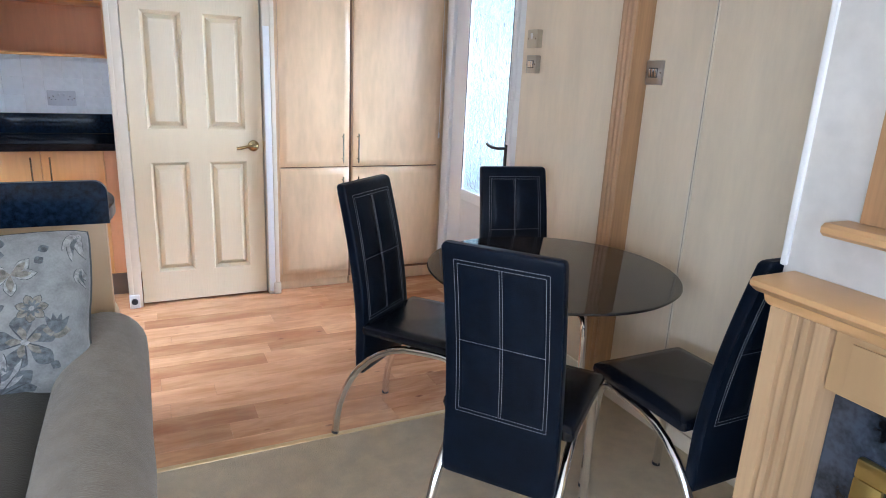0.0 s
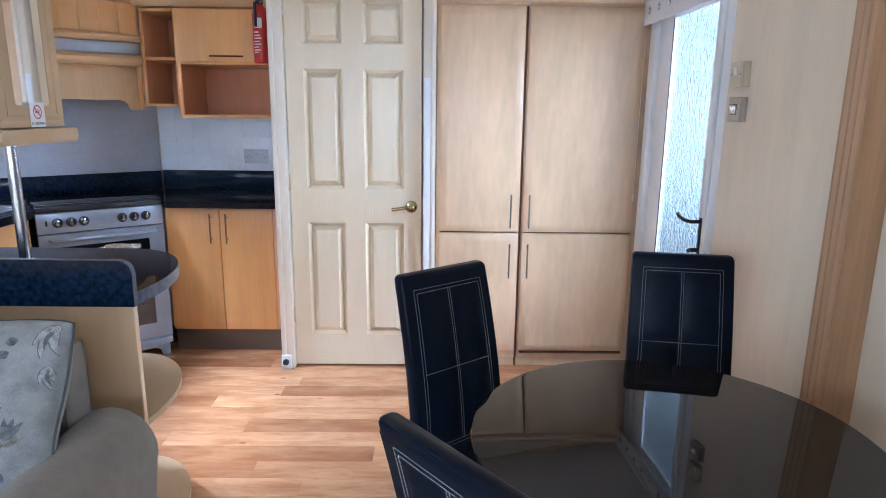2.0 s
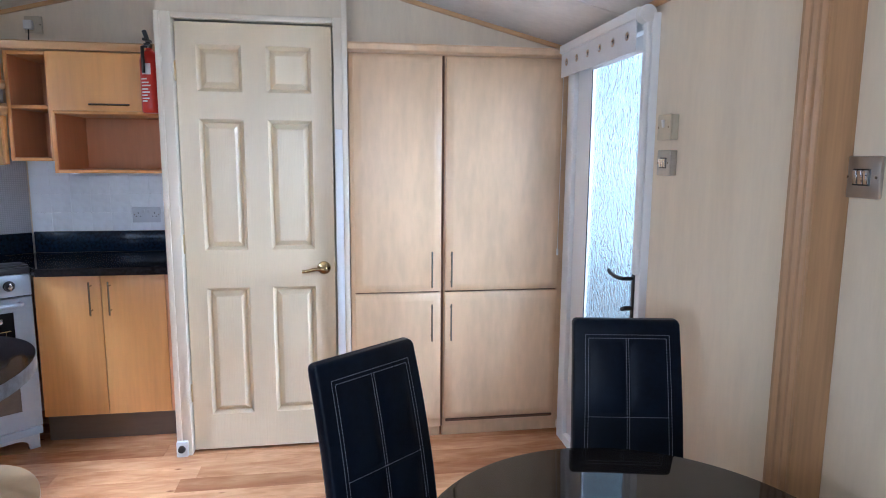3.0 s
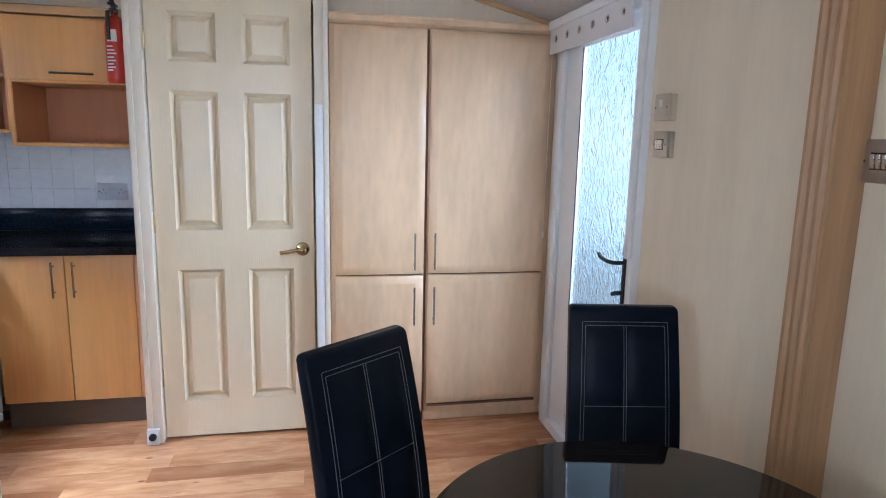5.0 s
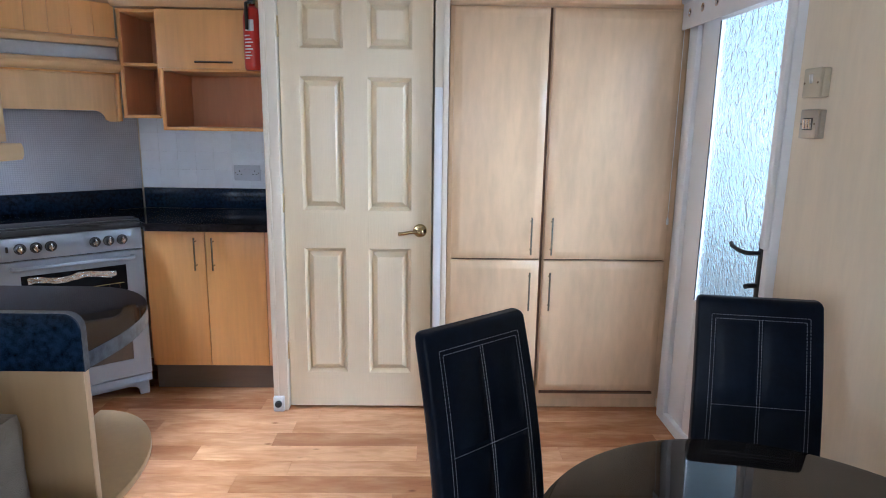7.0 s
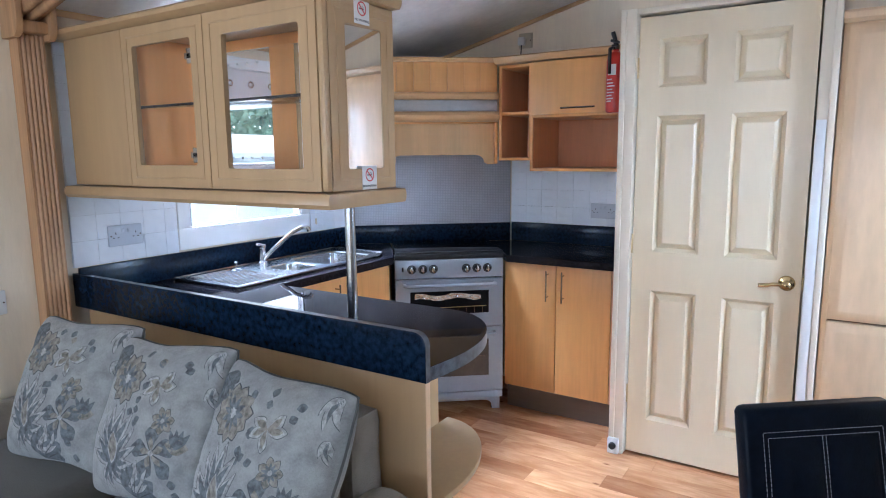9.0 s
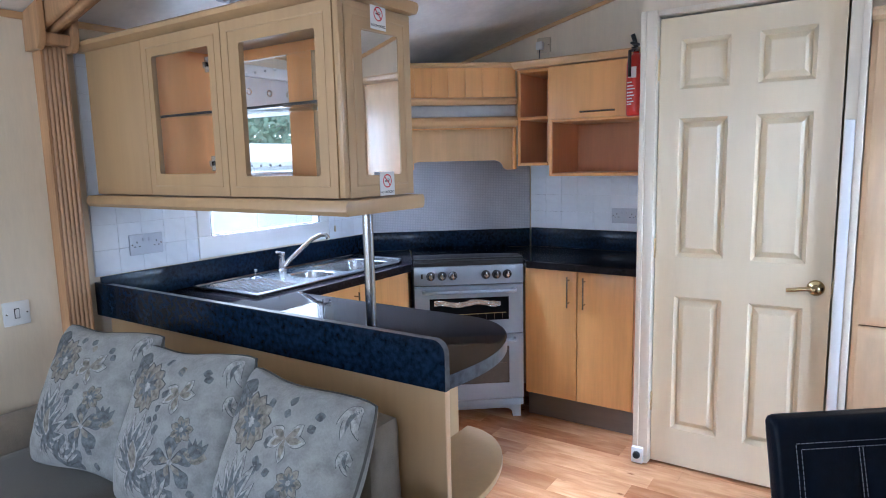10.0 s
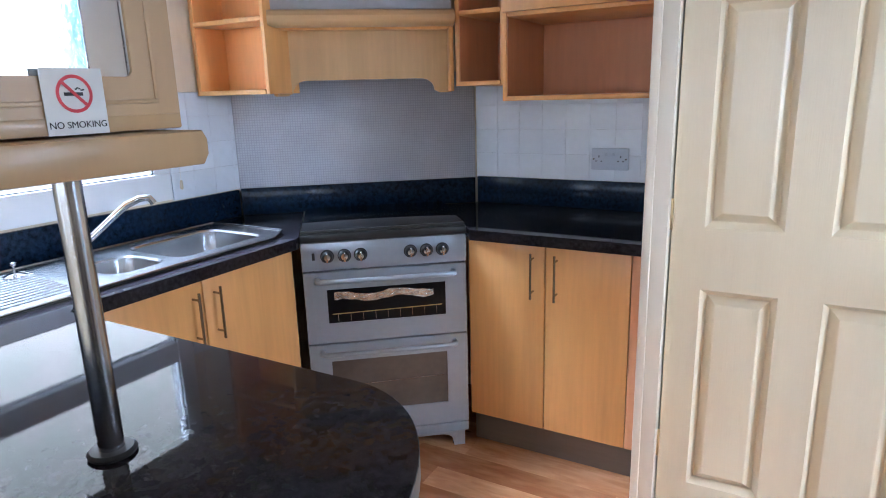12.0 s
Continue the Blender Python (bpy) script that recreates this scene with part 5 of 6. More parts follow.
def no_smoking(y, z):
    """A printed notice on the cabinet's end, facing +x."""
    m = Matrix.Translation((-0.2672, y, z)) @ pose(0, 0, 0, 90, 0, 90)
    th = thing("no_smoking_notice", m, "white no smoking notice with a red ring", "sign", "no smoking notices")

    def p(name, bm, material, parent=th):
        return part(name, bm, material, parent, smooth=False, place=False)
    p("paper", box(-0.033, 0.033, -0.034, 0.034, 0.0002, 0.0012, 0), M_LABEL)
    ring = bmesh.new()
    n = 36
    vo = [ring.verts.new((0.0195 * math.cos(2 * math.pi * k / n), 0.008 + 0.0195 * math.sin(2 * math.pi * k / n), 0.0016)) for k in range(n)]
    vi = [ring.verts.new((0.016 * math.cos(2 * math.pi * k / n), 0.008 + 0.016 * math.sin(2 * math.pi * k / n), 0.0016)) for k in range(n)]
    for k in range(n):
        ring.faces.new((vo[k], vo[(k + 1) % n], vi[(k + 1) % n], vi[k]))
    p("red_ring", ring, M_SIGNRED)
    b = box(-0.0165, 0.0165, -0.0017, 0.0017, 0.0015, 0.0019, 0)
    b.transform(Matrix.Translation((0, 0.008, 0)) @ pose(0, 0, 0, 0, 0, -45))
    p("red_bar", b, M_SIGNRED)
    b = box(-0.011, 0.009, 0.006, 0.0095, 0.0013, 0.0016, 0)
    for k in range(5):
        box(0.001 + k * 0.002, 0.003 + k * 0.002, 0.012 + 0.0012 * math.sin(k * 1.4), 0.0135 + 0.0012 * math.sin(k * 1.4), 0.0013, 0.0016, 0, bm=b)
    p("cigarette_symbol", b, M_INK)
    p("lettering", text_mesh("NO SMOKING", 0.0098, Matrix.Translation((0, -0.024, 0.0014)), 0.0002), M_INK)


no_smoking(2.452, 1.829)
no_smoking(2.468, 1.370)
th = thing("bar_pole", (-0.385, 2.512, 0.90), "brushed steel support pole between bar and cabinet", "pole")
part("pole", tube([(-0.385, 2.512, 0.902), (-0.385, 2.512, 1.292)], 0.0165, 24), M_STEEL, th)
part("collar", lathe([(0.018, 0.901), (0.031, 0.901), (0.032, 0.905), (0.028, 0.909), (0.018, 0.910)], (-0.385, 2.512, 0), "z", 28), M_BLACKP, th, "black base collar")


# kitchen window blind
th = thing("window_blind", (XL + 0.05, 3.2, 1.70), "rolled up white blind with eyelets at the kitchen window", "blind")
part("headrail", box(XL + 0.02, XL + 0.075, 2.72, 3.62, 1.84, 1.895, 0.008), M_UPVC, th)
fab = part("fabric", box(XL + 0.048, XL + 0.053, 2.74, 3.60, 1.70, 1.85, 0.002), M_BLIND, th)
for k in range(7):
    part("eyelet", lathe([(0.008, 0.0), (0.016, 0.001), (0.017, 0.003), (0.013, 0.004), (0.009, 0.002), (0.008, 0.0)], (XL + 0.053, 2.80 + k * 0.123, 1.775), "x", 20), M_CHROME, fab, "chrome eyelet ring")
part("cord", tube([(XL + 0.03, 3.60, 1.84), (XL + 0.03, 3.605, 1.3), (XL + 0.032, 3.60, 1.085)], 0.0015, 6), M_WHITEP, th)
part("toggle", lathe([(0.003, 0.0), (0.005, -0.005), (0.006, -0.03), (0.002, -0.035)], (XL + 0.032, 3.60, 1.087), "z", 12), M_IVORY, th, "small ivory cord toggle")


# small things above and beside the bar
vt = thing("ceiling_vent", (-1.16, 2.74, 2.09), "small grey ceiling vent over the kitchen", "vent")
vm = Matrix.Translation((-1.16, 2.74, zc(-1.16) - 0.004)) @ Matrix.Rotation(-math.atan(0.25), 4, "Y")
b = rounded_slab(0.16, 0.16, 0.012, 0.004, 2)
b.transform(vm)
part("frame", b, M_HOODMET, vt)
for k in range(5):
    b = box(-0.062, 0.062, -0.060 + k * 0.027, -0.048 + k * 0.027, -0.010, -0.006, 0.001)
    b.transform(vm)
    part("slat", b, M_GREY, vt)


# ---------------------------------------------------------------- dining table
TC = (1.357, 1.818)
th = thing("dining_table", (TC[0], TC[1], 0.0), "round smoked glass dining table on a chrome column", "dining table")
part("tabletop", lathe([(0.402, 0.730), (0.414, 0.731), (0.417, 0.735), (0.414, 0.739), (0.402, 0.740)], (TC[0], TC[1], 0), "z", 96), M_SMOKE, th, "smoked glass tabletop").visible_shadow = True
part("column", lathe([(0.10, 0.004), (0.10, 0.010), (0.05, 0.022), (0.030, 0.05), (0.027, 0.30), (0.027, 0.705), (0.04, 0.715)], (TC[0], TC[1], 0), "z", 32), M_CHROME, th)
part("mounting_plate", lathe([(0.09, 0.716), (0.09, 0.728), (0.02, 0.729)], (TC[0], TC[1], 0), "z", 32), M_CHROME, th)


# ---------------------------------------------------------------- dining chairs
def back_y(z):
    """How far the chair's back leans at a height."""
    t = max(0.0, (z - 0.42) / 0.535)
    return -0.200 - 0.095 * t ** 1.6


def back_w(z):
    return 0.163 - 0.009 * max(0.0, min(1.0, (z - 0.34) / 0.6))


def dining_chair(m):
    th = thing("dining_chair", m, "black faux leather high-backed chair with pale stitching and chrome legs", "chair", "chairs round the table")
    T = 0.019

    def p(name, bm, material, parent=th, label="", smooth=True):
        return part(name, bm, material, parent, label, smooth, place=False)
    bm = bmesh.new()
    rings = []
    zs = [0.265, 0.272, 0.30, 0.33, 0.36] + [0.36 + 0.57 * k / 20 for k in range(1, 21)] + [0.944, 0.952, 0.956]
    for z in zs:
        e = 0.008 if z in (0.265, 0.956) else 0.003 if z in (0.272, 0.952) else 0.0
        w, y, t = back_w(z) - e, back_y(z), T - e
        r = 0.008
        o = []
        for cx, cy, a in ((w - r, t - r, 0), (-w + r, t - r, 90), (-w + r, -t + r, 180), (w - r, -t + r, 270)):
            o += arc(cx, cy, r, r, a, a + 90, 3)
        rings.append([bm.verts.new((px, y + py, z)) for px, py in o])
    n = len(rings[0])
    for a, b in zip(rings, rings[1:]):
        for k in range(n):
            bm.faces.new((a[k], a[(k + 1) % n], b[(k + 1) % n], b[k]))
    bm.faces.new(rings[0])
    bm.faces.new(rings[-1])
    bk = p("backrest", bm, M_LEATHER)
    # quilted pads and stitching on both faces
    for s in (1, -1):
        for ix in (0, 1):
            for z0, z1 in ((0.481, 0.682), (0.694, 0.903)):
                pad = bmesh.new()
                nx, nz = 8, 10
                g = []
                for j in range(nz + 1):
                    row = []
                    for i in range(nx + 1):
                        u, v = i / nx, j / nz
                        z = z0 + (z1 - z0) * v
                        wx = back_w(z) - 0.045
                        x = (0.005 + (wx - 0.007) * u) * (1 if ix else -1)
                        h = 0.0075 * (max(0, 16 * u * (1 - u) * v * (1 - v))) ** 0.4 + 0.0004 * noise.noise((x * 60, z * 60, s))
                        row.append(pad.verts.new((x, back_y(z) + s * (T - 0.001 + h), z)))
                    g.append(row)
                for j in range(nz):
                    for i in range(nx):
                        pad.faces.new((g[j][i], g[j][i + 1], g[j + 1][i + 1], g[j + 1][i]))
                p("quilted_pad", pad, M_LEATHER, bk)
        st = bmesh.new()

        def stitch(xa, za, xb, zb):
            k = max(1, int(math.hypot(xb - xa, zb - za) / 0.0085))
            for i in range(k):
                f0, f1 = (i + 0.14) / k, (i + 0.86) / k
                pa = Vector((xa + (xb - xa) * f0, 0, za + (zb - za) * f0))
                pb = Vector((xa + (xb - xa) * f1, 0, za + (zb - za) * f1))
                for q in (pa, pb):
                    q.y = back_y(q.z) + s * (T + 0.0012)
                join(st, tube([pa, pb], 0.0008, 4))
        for e in (0.034, 0.043):
            x0, x1 = back_w(0.475) - e, back_w(0.910) - e
            zz = 0.006 if e < 0.04 else -0.004
            stitch(-x0, 0.475 - zz, x0, 0.475 - zz)
            stitch(-x1, 0.910 + zz, x1, 0.910 + zz)
            stitch(-x0, 0.475 - zz, -x1, 0.910 + zz)
            stitch(x0, 0.475 - zz, x1, 0.910 + zz)
        xm = back_w(0.69) - 0.043
        stitch(-xm, 0.688, xm, 0.688)
        stitch(0.0035, 0.48, 0.0035, 0.905)
        stitch(-0.0035, 0.48, -0.0035, 0.905)
        p("stitching", st, M_STITCH, bk, "pale grey stitching", smooth=False)
    # edge seams
    for sx in (-1, 1):
        p("edge_seam", tube([(sx * (back_w(z) - 0.004), back_y(z) - T + 0.001, z) for z in zs[3:-3]], 0.0016, 6), M_LEATHER, bk)
    # seat
    st = bmesh.new()
    rings = []
    for z, ins in ((0.432, 0.012), (0.437, 0.003), (0.450, 0.0), (0.462, 0.002), (0.470, 0.010), (0.474, 0.04)):
        o = []
        r = 0.014
        x0, y0, y1 = 0.190 - ins, -0.178 + ins, 0.215 - ins
        for cx, cy, a in ((x0 - r, y1 - r, 0), (-x0 + r, y1 - r, 90), (-x0 + r, y0 + r, 180), (x0 - r, y0 + r, 270)):
            o += arc(cx, cy, r, r, a, a + 90, 4)
        rings.append([st.verts.new((x, y, z)) for x, y in o])
    n = len(rings[0])
    for a, b in zip(rings, rings[1:]):
        for k in range(n):
            st.faces.new((a[k], a[(k + 1) % n], b[(k + 1) % n], b[k]))
    st.faces.new(rings[0])
    st.faces.new(rings[-1])
    p("seat", st, M_SEATSKIN)
    for sx in (-1, 1):
        rear = [(sx * (0.165 + 0.02 * (1 - math.sin(radians(a)))), -0.29 + 0.33 * (1 - math.cos(radians(a))), 0.412 * math.sin(radians(a))) for a in range(0, 91, 9)]
        p("rear_leg", tube(rear + [(sx * 0.165, 0.09, 0.416), (sx * 0.165, 0.14, 0.416)], 0.014, 14), M_CHROME, label="bowed chrome tube leg")
        p("front_leg", tube([(sx * 0.168, 0.212, 0.0), (sx * 0.167, 0.204, 0.20), (sx * 0.166, 0.192, 0.36), (sx * 0.166, 0.180, 0.398), (sx * 0.165, 0.150, 0.414), (sx * 0.165, 0.13, 0.416)], 0.014, 14), M_CHROME, label="straight chrome tube leg")
        for x, y in ((0.185, -0.29), (0.168, 0.212)):
            p("foot_cap", lathe([(0.0145, 0.0), (0.0145, 0.012), (0.0130, 0.014)], (sx * x, y, 0.0), "z", 14), M_BLACKP)
    p("seat_rail", tube([(-0.165, 0.0, 0.418), (0.165, 0.0, 0.418)], 0.010, 10), M_CHROME)
    return th


def chair_pose(mx, my, fx, fy):
    """A chair whose back's top middle stands at (mx, my) and that faces (fx, fy)."""
    n = math.hypot(fx, fy)
    fx, fy = fx / n, fy / n
    return Matrix.Translation((mx + 0.295 * fx, my + 0.295 * fy, 0.004)) @ Matrix.Rotation(math.atan2(-fx, fy), 4, "Z")


first = dining_chair(chair_pose(0.881, 2.364, 0.623, -0.782))
copy_thing(first, chair_pose(1.649, 2.568, -0.17, -0.985))
copy_thing(first, chair_pose(0.886, 1.376, 0.781, 0.625))
copy_thing(first, chair_pose(1.600, 1.116, 0.0, 1.0))


# ---------------------------------------------------------------- sofa
def soft_block(x0, x1, y0, y1, z0, z1, r, puff=0.0, seed=0, n=10):
    """An upholstered block with rounded edges and slightly swollen, uneven faces."""
    bm = bmesh.new()
    bmesh.ops.create_cube(bm, size=2.0)
    bmesh.ops.subdivide_edges(bm, edges=bm.edges, cuts=n, use_grid_fill=True)
    cx, cy, cz = (x0 + x1) / 2, (y0 + y1) / 2, (z0 + z1) / 2
    hx, hy, hz = (x1 - x0) / 2, (y1 - y0) / 2, (z1 - z0) / 2
    for v in bm.verts:
        q = Vector((v.co.x * hx, v.co.y * hy, v.co.z * hz))
        c = Vector((max(-hx + r, min(hx - r, q.x)), max(-hy + r, min(hy - r, q.y)), max(-hz + r, min(hz - r, q.z))))
        d = q - c
        if d.length > 1e-6:
            q = c + d.normalized() * r
        f = (1 - v.co.x ** 4) * (1 - v.co.y ** 4) if abs(v.co.z) > 0.99 else (1 - v.co.x ** 4) * (1 - v.co.z ** 4) if abs(v.co.y) > 0.99 else 0
        if abs(v.co.z) > 0.99:
            q.z += math.copysign(puff * f, q.z)
        elif abs(v.co.y) > 0.99:
            q.y += math.copysign(puff * f, q.y)
        w = 0.004 * noise.noise((q.x * 6 + seed, q.y * 6, q.z * 6))
        v.co = Vector((cx, cy, cz)) + q + Vector((w, w, w))
    return bm


def arm_mesh(xc, y0, y1):
    """A rolled arm: straight sides with a full round top, and a soft front."""
    bm = bmesh.new()
    rings = []
    for y, s in ((y0, 0.80), (y0 + 0.008, 0.92), (y0 + 0.03, 1.0), *[(y0 + 0.03 + (y1 - y0 - 0.05) * k / 14, 1.0) for k in range(1, 15)], (y1, 0.92)):
        prof = [(-0.085, 0.02), (-0.090, 0.30)] + [(-0.115 * math.cos(radians(a)), 0.505 + 0.112 * math.sin(radians(a))) for a in range(-25, 206, 14)] + [(0.090, 0.30), (0.085, 0.02)]
        rings.append([bm.verts.new((xc + x * s + 0.003 * noise.noise((x * 8, y * 7, z * 8)), y, 0.30 + (z - 0.30) * (s if z > 0.3 else 1) + 0.003 * noise.noise((x * 9, y * 6, z)))) for x, z in prof])
    n = len(rings[0])
    for a, b in zip(rings, rings[1:]):
        for k in range(n):
            bm.faces.new((a[k], a[(k + 1) % n], b[(k + 1) % n], b[k]))
    bm.faces.new(rings[0])
    bm.faces.new(rings[-1])
    return bm


sf = thing("sofa", (-0.74, 1.8, 0.0), "grey beige corded fabric sofa with rolled arms", "sofa")
part("base", soft_block(-1.46, -0.02, 1.26, 2.27, 0.03, 0.36, 0.03, 0, 1), M_SOFA, sf)
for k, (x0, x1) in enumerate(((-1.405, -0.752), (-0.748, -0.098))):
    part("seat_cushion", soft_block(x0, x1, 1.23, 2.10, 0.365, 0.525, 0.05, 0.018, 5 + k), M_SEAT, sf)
part("backrest", soft_block(-1.46, -0.082, 2.14, 2.27, 0.30, 0.786, 0.03, 0.004, 3), M_SOFA, sf)
for k, (x0, x1) in enumerate(((-1.40, -0.752), (-0.748, -0.13))):
    b = soft_block(x0, x1, 2.04, 2.19, 0.50, 0.815, 0.06, 0.02, 9 + k)
    part("back_cushion", b, M_SOFA, sf)
for xc in (0.008, -1.475):
    a = part("arm", arm_mesh(xc, 1.22, 2.20), M_SOFA, sf)
    part("front_seam", tube([(xc - 0.105 * math.cos(radians(t)), 1.236, 0.505 + 0.103 * math.sin(radians(t))) for t in range(-20, 201, 10)], 0.004, 8), M_SOFA, a)
for x in (-1.40, -0.06):
    for y in (1.32, 2.2):
        part("foot", lathe([(0.025, 0.005), (0.028, 0.035), (0.03, 0.04)], (x, y, 0.0), "z", 16), M_BLACKP, sf)


# ---------------------------------------------------------------- scatter cushions
HS = 0.222


def pillow_edge(u, v):
    """Pillow outline with slightly drawn-in sides."""
    return HS * u * (1 - 0.070 * (1 - v * v) - 0.045 * v ** 8) + 0.004 * math.sin(5 * v), HS * v * (1 - 0.080 * (1 - u * u) - 0.045 * u ** 8) + 0.004 * math.sin(4 * u)


def pillow_h(u, v, seed):
    t = max(0.0, (1 - u * u) * (1 - v * v))
    pleat = 0.010 * math.sin(9 * math.atan2(v, u) + seed) * max(0.0, abs(u * v) - 0.25) * min(1, 3 * t)
    crease = 0.007 * noise.noise((u * 1.3 + v * 4.0, v * 0.9 - seed, 7)) * min(1, 3 * t) * (0.4 + v * v)
    return 0.100 * t ** 0.37 + pleat + crease + 0.008 * noise.noise((u * 3.1 + seed, v * 3.1, 0)) * min(1, 4 * t) + 0.0025 * noise.noise((u * 8, v * 8 + seed, 4)) * min(1, 3 * t)


def scatter_cushion(m, seed, label):
    th = thing("scatter_cushion", m, label, "cushion", "floral cushions on the sofa")
    n = 40
    bm = bmesh.new()
    for s in (1, -1):
        g = []
        for j in range(n + 1):
            row = []
            for i in range(n + 1):
                u, v = math.sin(math.pi / 2 * (2 * i / n - 1)), math.sin(math.pi / 2 * (2 * j / n - 1))
                x, y = pillow_edge(u, v)
                row.append(bm.verts.new((x, y, s * max(0.0, pillow_h(u, v, seed)) * (1.0 if s > 0 else 0.8))))
            g.append(row)
        for j in range(n):
            for i in range(n):
                bm.faces.new((g[j][i], g[j][i + 1], g[j + 1][i + 1], g[j + 1][i]))
    bmesh.ops.remove_doubles(bm, verts=bm.verts, dist=0.0004)
    cov = part("cover", bm, M_CUSH, th, place=False)
    ed = []
    for k in range(4):
        for i in range(16):
            t = -1 + 2 * i / 16
            u, v = ((t, -1), (1, t), (-t, 1), (-1, -t))[k]
            x, y = pillow_edge(u, v)
            ed.append((x, y, 0.002 * noise.noise((u * 5, v * 5, seed))))
    part("piping", tube(ed, 0.004, 8, closed=True), M_PIPING, th, "slate grey piping", place=False)

    rr = random.Random(seed)
    layers = {k: bmesh.new() for k in "abcd"}

    def on(u, v, lift):
        u, v = max(-0.97, min(0.97, u)), max(-0.97, min(0.97, v))
        x, y = pillow_edge(u, v)
        return (x, y, pillow_h(u, v, seed) + 0.0004 + 0.55 * lift)

    def petal(key, cu, cv, ln, wd, ang, lift=0.0012, sharp=0.8, bend=0.0):
        b = layers[key]
        prev = None
        for k in range(13):
            s = k / 12
            w = wd * math.sin(math.pi * min(1, s ** sharp * 0.97 + 0.015))
            a = radians(ang + bend * s)
            du, dv = math.cos(a), math.sin(a)
            row = [b.verts.new(on(cu + ln * s * du - w * f * dv, cv + ln * s * dv + w * f * du, lift)) for f in (-1, -0.6, -0.2, 0.2, 0.6, 1)]
            if prev:
                for q in range(5):
                    b.faces.new((prev[q], prev[q + 1], row[q + 1], row[q]))
            prev = row

    def outlined(key, cu, cv, ln, wd, ang, sharp=0.8, bend=0.0, lift=0.0012):
        """A petal with a thin dark outline, a pale rim and a filled heart."""
        petal("d", cu, cv, ln * 1.02, wd + 0.006, ang, lift, sharp, bend)
        petal("b", cu, cv, ln * 0.99, wd, ang, lift + 0.0005, sharp, bend)
        petal(key, cu, cv, ln * 0.80, wd * 0.62, ang, lift + 0.0010, sharp, bend)

    def lotus(cu, cv, r, tilt):
        for k, a in enumerate((-100, 96, -74, 70, -47, 44)):
            outlined("a", cu, cv, r * (0.72 + 0.05 * k), r * 0.13, 90 + tilt + a, 0.7, -12 if a > 0 else 12, 0.0010)
        for k, a in enumerate((-22, 20, -1)):
            outlined("a", cu, cv + 0.08, r * (0.96 + 0.05 * k), r * 0.13, 90 + tilt + a, 0.9, 0, 0.0018)
        petal("b", cu, cv - 0.04, r * 0.66, r * 0.19, 90 + tilt, 0.0034, 0.9)
        petal("c", cu, cv - 0.02, r * 0.60, r * 0.15, 90 + tilt, 0.0040, 0.9)
        for a in (-165, -140, 165, 140):
            outlined("a", cu, cv, r * 0.62, r * 0.10, 90 + tilt + a, 0.7, 25, 0.0010)

    def rosette(cu, cv, r, k1, key="c"):
        for k in range(k1):
            petal("d", cu, cv, r * 1.03, r * 0.29, 360 * k / k1 + 11, 0.0010, 1.5)
        for k in range(k1):
            petal(key, cu, cv, r * 0.98, r * 0.265, 360 * k / k1 + 11, 0.0016, 1.5)
        for k in range(10):
            petal("a", cu, cv, r * 0.62, r * 0.10, 36 * k, 0.0022, 1.2)
        for k in range(7):
            petal("b", cu, cv, r * 0.20, r * 0.07, 51 * k, 0.0028, 1.0)

    def blossom(cu, cv, r):
        for k in range(5):
            petal("a", cu + 0.12 * r * math.cos(1.26 * k), cv + 0.12 * r * math.sin(1.26 * k), r, r * 0.36, 72 * k + 30, 0.0010, 1.6)
        for k in range(5):
            petal("c", cu, cv, r * 0.62, r * 0.14, 72 * k + 30, 0.0016, 1.3)
            petal("d", cu, cv, r * 0.72, r * 0.03, 72 * k + 52, 0.0018, 1.0)
        petal("b", cu - r * 0.15, cv, r * 0.3, r * 0.12, 0, 0.0024, 1.0)

    def scroll(cu, cv, r, ang, key="b"):
        for k, (a, q) in enumerate(((-26, 0.8), (0, 1.0), (24, 0.85))):
            outlined("a" if k == 1 else key, cu, cv, r * q, r * 0.12, ang + a, 0.8, 40)

    def big_leaf(cu, cv, r, ang):
        for k, a in enumerate((-50, -25, 0, 25, 50)):
            petal("a", cu, cv, r * (0.85 + 0.15 * (k % 2)), r * 0.24, ang + a, 0.0010 + 0.0002 * k, 1.3)
        for a in (-38, -12, 14, 38):
            petal("d", cu, cv, r * 0.8, r * 0.014, ang + a, 0.0024, 1.0)

    lotus(-0.33, -0.52, 0.60, -4)
    rosette(-0.42, 0.50, 0.33, 11)
    blossom(0.38, -0.38, 0.31)
    big_leaf(-0.90, 0.82, 0.40, -50)
    big_leaf(0.02, -0.98, 0.46, 60)
    scroll(0.93, 0.93, 0.36, 215)
    scroll(-0.05, -0.80, 0.44, -8)
    scroll(0.93, 0.50, 0.24, 240)
    for a in (-8, 34, 152, 196, 262):
        outlined("c", 0.22, 0.44, 0.26, 0.065, a, 1.2, 10)
    for a in (60, 80, 100, 120):
        petal("a", 0.70, -0.28, 0.24, 0.035, a, 0.0012, 0.9)
    petal("c", 0.56, -0.24, 0.28, 0.10, 0, 0.0010, 1.0)
    rosette(0.44, 0.02, 0.17, 7)
    for cu, cv in ((-0.10, 0.08), (0.02, 0.12), (-0.06, 0.38), (0.12, 0.78), (-0.22, 0.82), (0.60, -0.70), (-0.90, -0.05), (0.50, 0.72)):
        petal("a", cu, cv, 0.12, 0.05, rr.uniform(0, 360), 0.0012, 1.0)
        petal("ac"[rr.random() < 0.5], cu + 0.05, cv - 0.09, 0.11, 0.05, rr.uniform(0, 360), 0.0012, 1.0)
